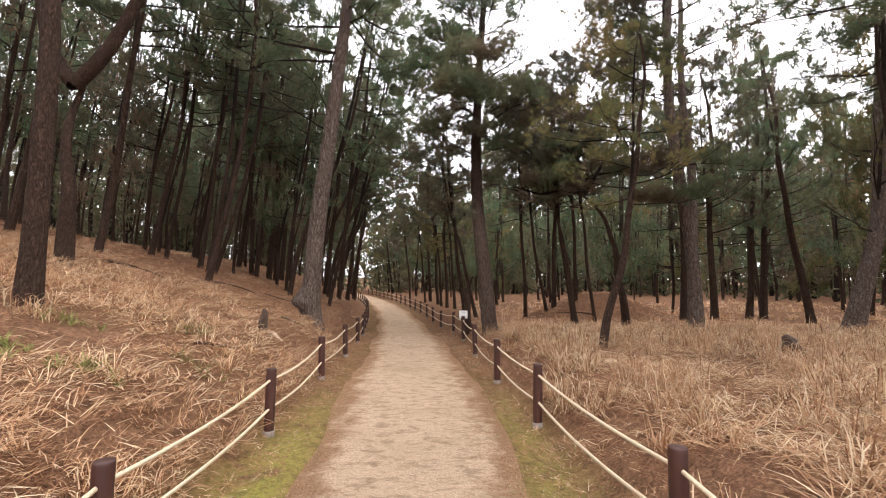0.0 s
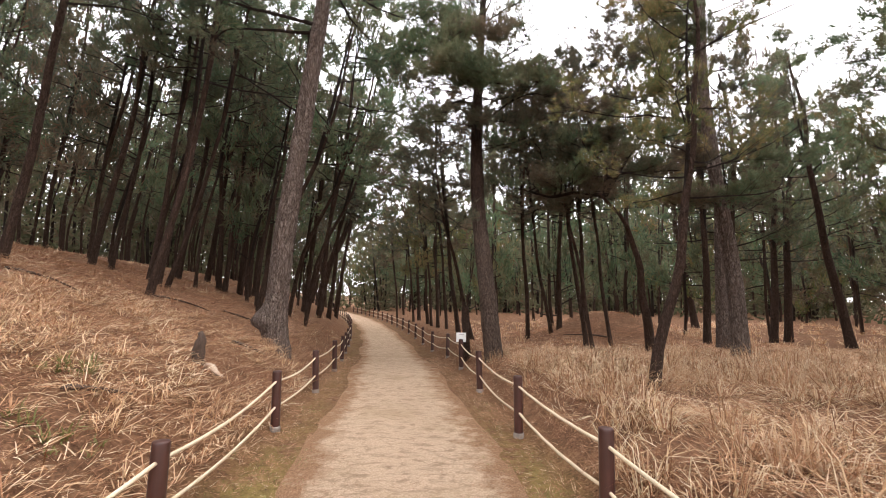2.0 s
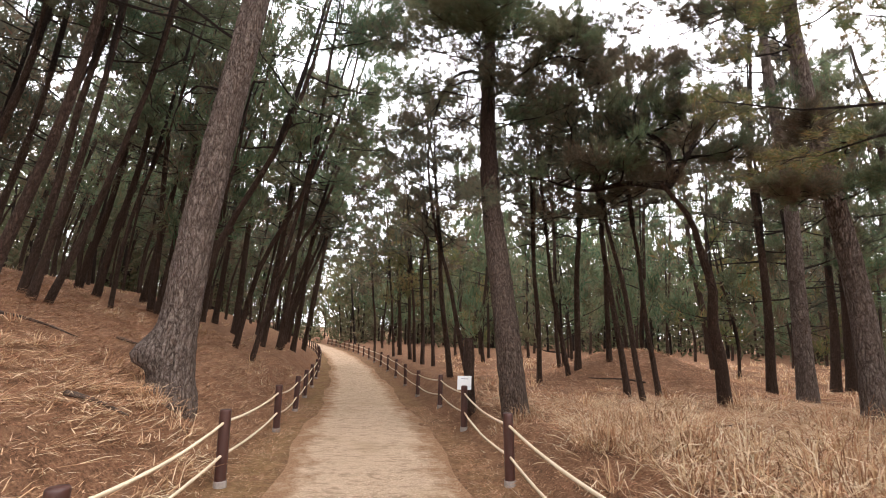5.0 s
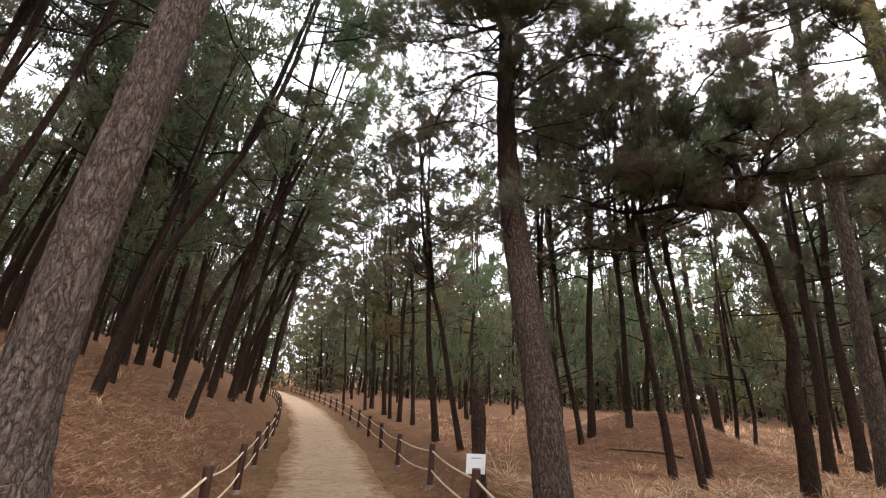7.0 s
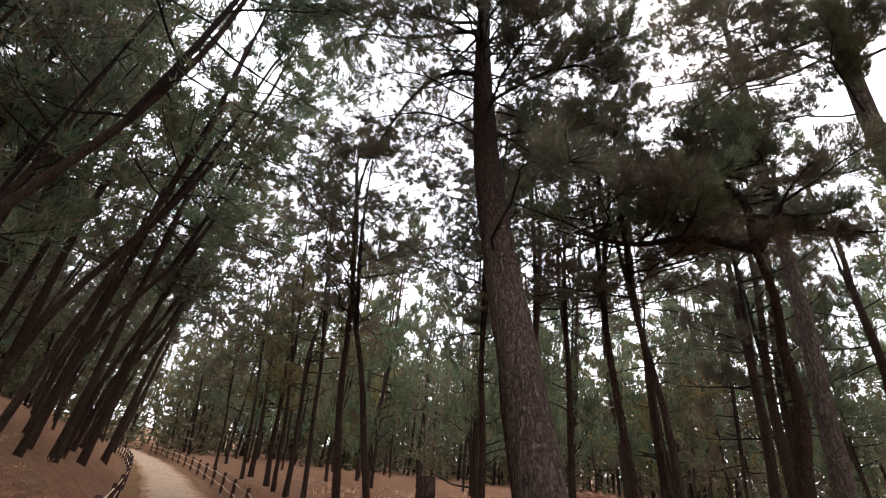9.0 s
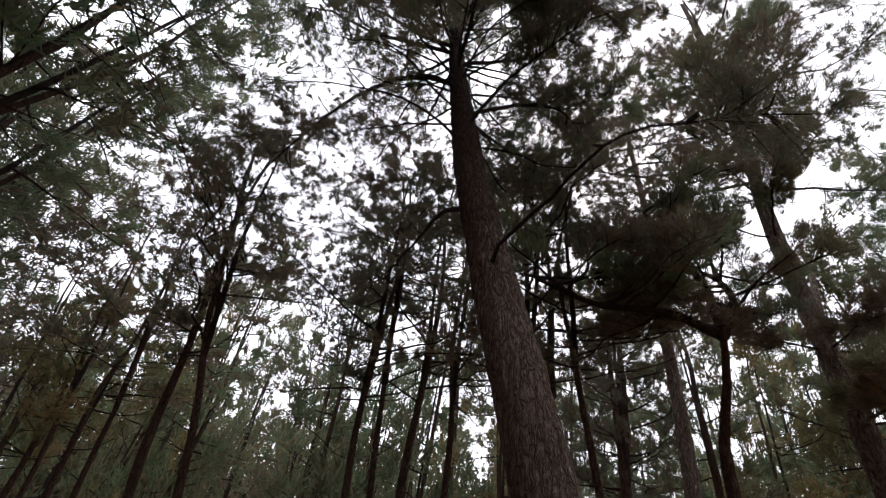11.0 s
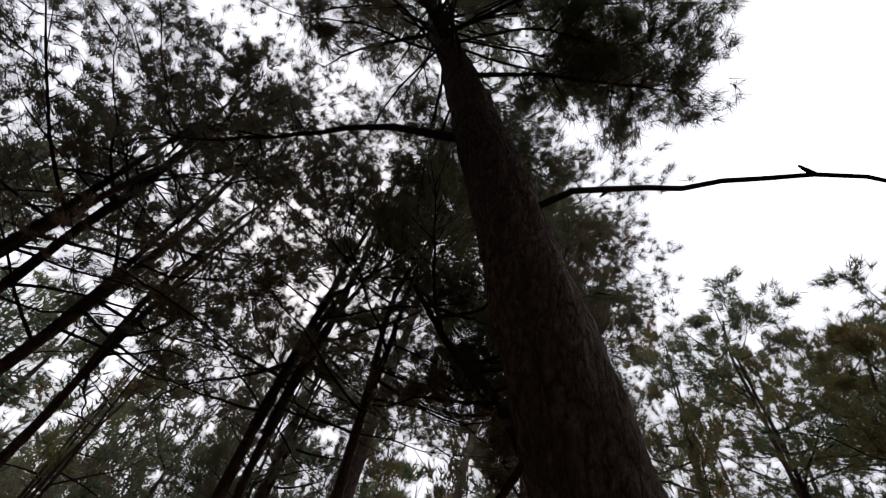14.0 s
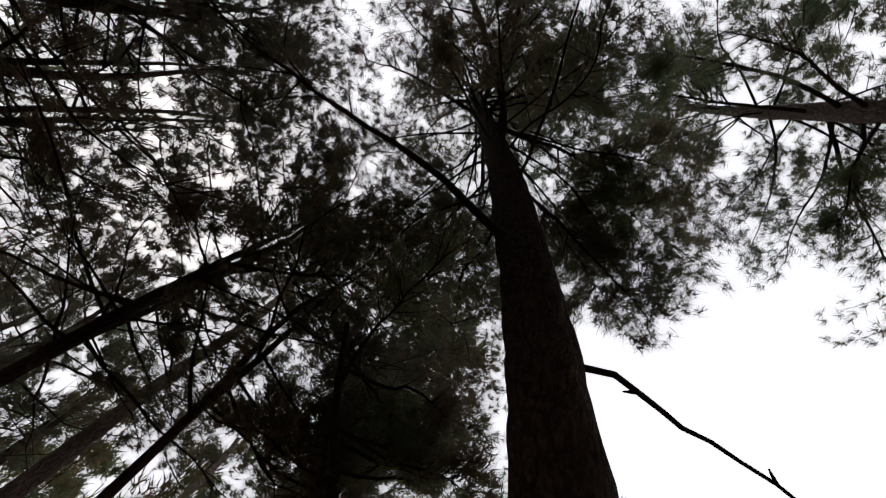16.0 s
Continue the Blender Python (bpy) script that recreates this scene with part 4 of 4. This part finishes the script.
grow("dry_grass", STRAW, lay(1500, (-8, -1.5), (0.2, 9.5), lambda d, x, y: d < -1.65, 0.0), 26, (0.14, 0.36), 0.0075, (0.4, 1.4), (0.4, 1.3), 0.2, "flattened dry grass tussocks on the sandy bank", "grass")
grow("dry_grass", STRAW, lay(3600, (-8.5, -1.5), (0.2, 10.5), lambda d, x, y: d < -1.6, -0.75), 20, (0.10, 0.30), 0.0065, (1.1, 1.5), (0.0, 0.5), 0.28, "matted dry grass lying on the bank", "grass", comb=1.4)
grow("dry_grass", STRAW, lay(800, (1, 24), (12.5, 30), lambda d, x, y: (d > 2) & (np.hypot(x - 6.1, y - 18.6) > 3.4), 0.1), 22, (0.2, 0.44), 0.014, (0.2, 1.2), (0.4, 1.2), 0.2, "dry grass among the farther pines", "grass")
grow("dry_grass", STRAW, lay(700, (-14, -2.5), (9, 26), lambda d, x, y: d < -1.75, 0.55), 16, (0.12, 0.32), 0.010, (0.3, 1.3), (0.3, 1.2), 0.14, "thin dry grass between the trees on the bank", "grass")
grow("dry_grass", STRAW, lay(700, (-12, 14), (-9, 0.4), lambda d, x, y: np.abs(d) > 1.8, -0.5), 16, (0.2, 0.45), 0.016, (0.3, 1.3), (0.4, 1.2), 0.2, "dry grass beside the start of the path", "grass")
grow("dry_grass", STRAW, lay(3600, (-5, 6), (0, 16), lambda d, x, y: (np.abs(d) > 1.35) & (np.abs(d) < 2.5), -0.3), 9, (0.06, 0.17), 0.006, (0.7, 1.5), (0, 0.4), 0.14, "short trampled dry grass along the rope fence", "grass", True)
grow("pine_litter", STRAW_RED, lay(12000, (-9, 10), (0, 16), lambda d, x, y: np.abs(d) > 1.15, -1.2), 14, (0.06, 0.15), 0.0055, (1.1, 1.52), (0, 0.3), 0.2, "reddish brown fallen pine needles and dead leaves", "litter", True)
grow("pine_litter", STRAW_RED, lay(7600, (-12, -2.4), (7.5, 20), lambda d, x, y: d < -1.6, -1.2), 13, (0.08, 0.22), 0.008, (1.0, 1.5), (0, 0.3), 0.22, "deep brown pine needles covering the bank", "litter", True)
grow("pine_litter", STRAW_RED, lay(4600, (1, 11), (10.5, 22), lambda d, x, y: d > 1.6, -1.2), 13, (0.08, 0.22), 0.008, (1.0, 1.5), (0, 0.3), 0.22, "deep brown pine needles over the low mound", "litter", True)
grow("pine_litter", STRAW_RED, lay(6500, (-3.2, 2.5), (0.5, 16), lambda d, x, y: (np.abs(d) > 0.62) & (np.abs(d) < 1.4) & (np.abs(d) + grng.normal(0, 0.16, len(d)) > 0.9), -1.2), 10, (0.04, 0.1), 0.005, (1.3, 1.55), (0, 0.1), 0.16, "fallen pine needles strewn along the path's edges", "litter", True, 0.012)
grow("pine_litter", STRAW_RED, lay(520, (-2.2, 1.2), (0.5, 14), lambda d, x, y: np.abs(d) < 0.8, 0.2), 6, (0.04, 0.11), 0.0045, (1.45, 1.56), (0, 0.02), 0.2, "scattered pine needles trodden into the path", "litter", True, 0.016)
grow("short_grass", GREEN_BLADE, lay(3600, (-3, 2.5), (0.5, 9), lambda d, x, y: (np.abs(d) > 0.8) & (np.abs(d) < 1.65) & (grng.uniform(0, 1, len(d)) < mossy(x, y) * 1.2), -0.9), 12, (0.015, 0.05), 0.006, (0.3, 1.4), (0, 0.4), 0.1, "short yellowish green grass and moss along the path", "grass", True)
for x, y in ((-2.95, 10.5), (6.2, 11.1), (2.75, 7.8), (5.2, 12.8), (1.3, 11.65), (-4.3, 4.7)):
    n = 12
    grow("dry_grass", STRAW, (x + grng.normal(0, 0.22, n), y + grng.normal(0, 0.12, n)), 18, (0.15, 0.4), 0.006, (0.1, 1.1), (0.5, 1.6), 0.08, "dry grass tuft at the foot of a pine", "grass")
for x, y in ((-2.98, 4.1), (-3.5, 3.8), (-3.9, 4.9), (-3.3, 6.2), (-2.7, 5.3)):
    n = 9
    grow("weed", GREEN_BLADE, (x + grng.normal(0, 0.12, n), y + grng.normal(0, 0.12, n)), 14, (0.08, 0.2), 0.011, (0.2, 1.2), (0.2, 0.9), 0.06, "low dark green weed among dry grass", "weed")


# ---- dead wood ----
def snag(x, y, pts, radii, mat, name, label, category):
    z = float(land(x, y))
    thing = empty(name, x, y, z)
    tagged(thing, label, category)
    line = bend(pts, 18)
    r = np.interp(np.linspace(0, 1, 18), np.linspace(0, 1, len(radii)), radii)
    k = np.arange(14)
    rr = r[:, None] * (1 + 0.22 * np.sin(k * 2.1 + x)[None] * np.sin(np.arange(18) * 0.6)[:, None] + 0.12 * np.sin(k * 5.3)[None])
    v, f = tube(line, rr, 14)
    part("log" if name == "dead_branch" else "wood", mesh_from("wood", *tri_tubes(v, f), mat), thing)
    return thing


snag(5.4, 7.2, [(0, 0, -0.1), (0.0, 0, 0.12), (-0.05, 0, 0.3), (-0.08, 0.02, 0.36)], [0.16, 0.14, 0.12, 0.04], DEADWOOD, "stump", "dark broken tree stump in dry grass", "stump")
snag(-3.05, 7.9, [(0, 0, -0.1), (0.0, 0, 0.15), (0.03, 0, 0.3), (0.0, 0.02, 0.36)], [0.09, 0.08, 0.07, 0.03], DEADWOOD, "stump", "small dark stump on the grassy bank", "stump")
snag(-2.81, 7.74, [(-0.12, 0.08, 0.1), (0, 0, 0.12), (0.12, -0.08, 0.05), (0.2, -0.12, 0.02)], [0.02, 0.04, 0.032, 0.012], PALEWOOD, "wood_chunk", "pale broken piece of wood on the bank", "wood")
for x, y, a, ln in ((-3.1, 9.6, 0.5, 0.5), (-5.2, 11.4, 0.1, 1.1), (-6.0, 9.0, -0.2, 1.4), (-4.6, 13.0, 0.3, 0.9), (-2.9, 6.0, 0.9, 0.5), (3.4, 10.6, 0.4, 0.9), (4.6, 16.0, 2.6, 1.3)):
    z = float(land(x, y))
    ends = [(s * ln * math.cos(a), s * ln * math.sin(a)) for s in (-0.5, -0.15, 0.2, 0.5)]
    snag(x, y, [(p, q, float(land(x + p, y + q)) - z + 0.03 + 0.02 * i) for i, (p, q) in enumerate(ends)], [0.022, 0.018, 0.014, 0.006], DEADWOOD, "dead_branch", "fallen dead branch lying on pine needles", "branch")
snag(0.74, 13.35, [(0, 0, -0.1), (0.0, 0, 0.4), (-0.02, 0.01, 0.9), (-0.03, 0.02, 1.32)], [0.105, 0.095, 0.09, 0.085], BARK_DARK, "snag", "dark broken-off dead trunk behind the notice board", "stump")
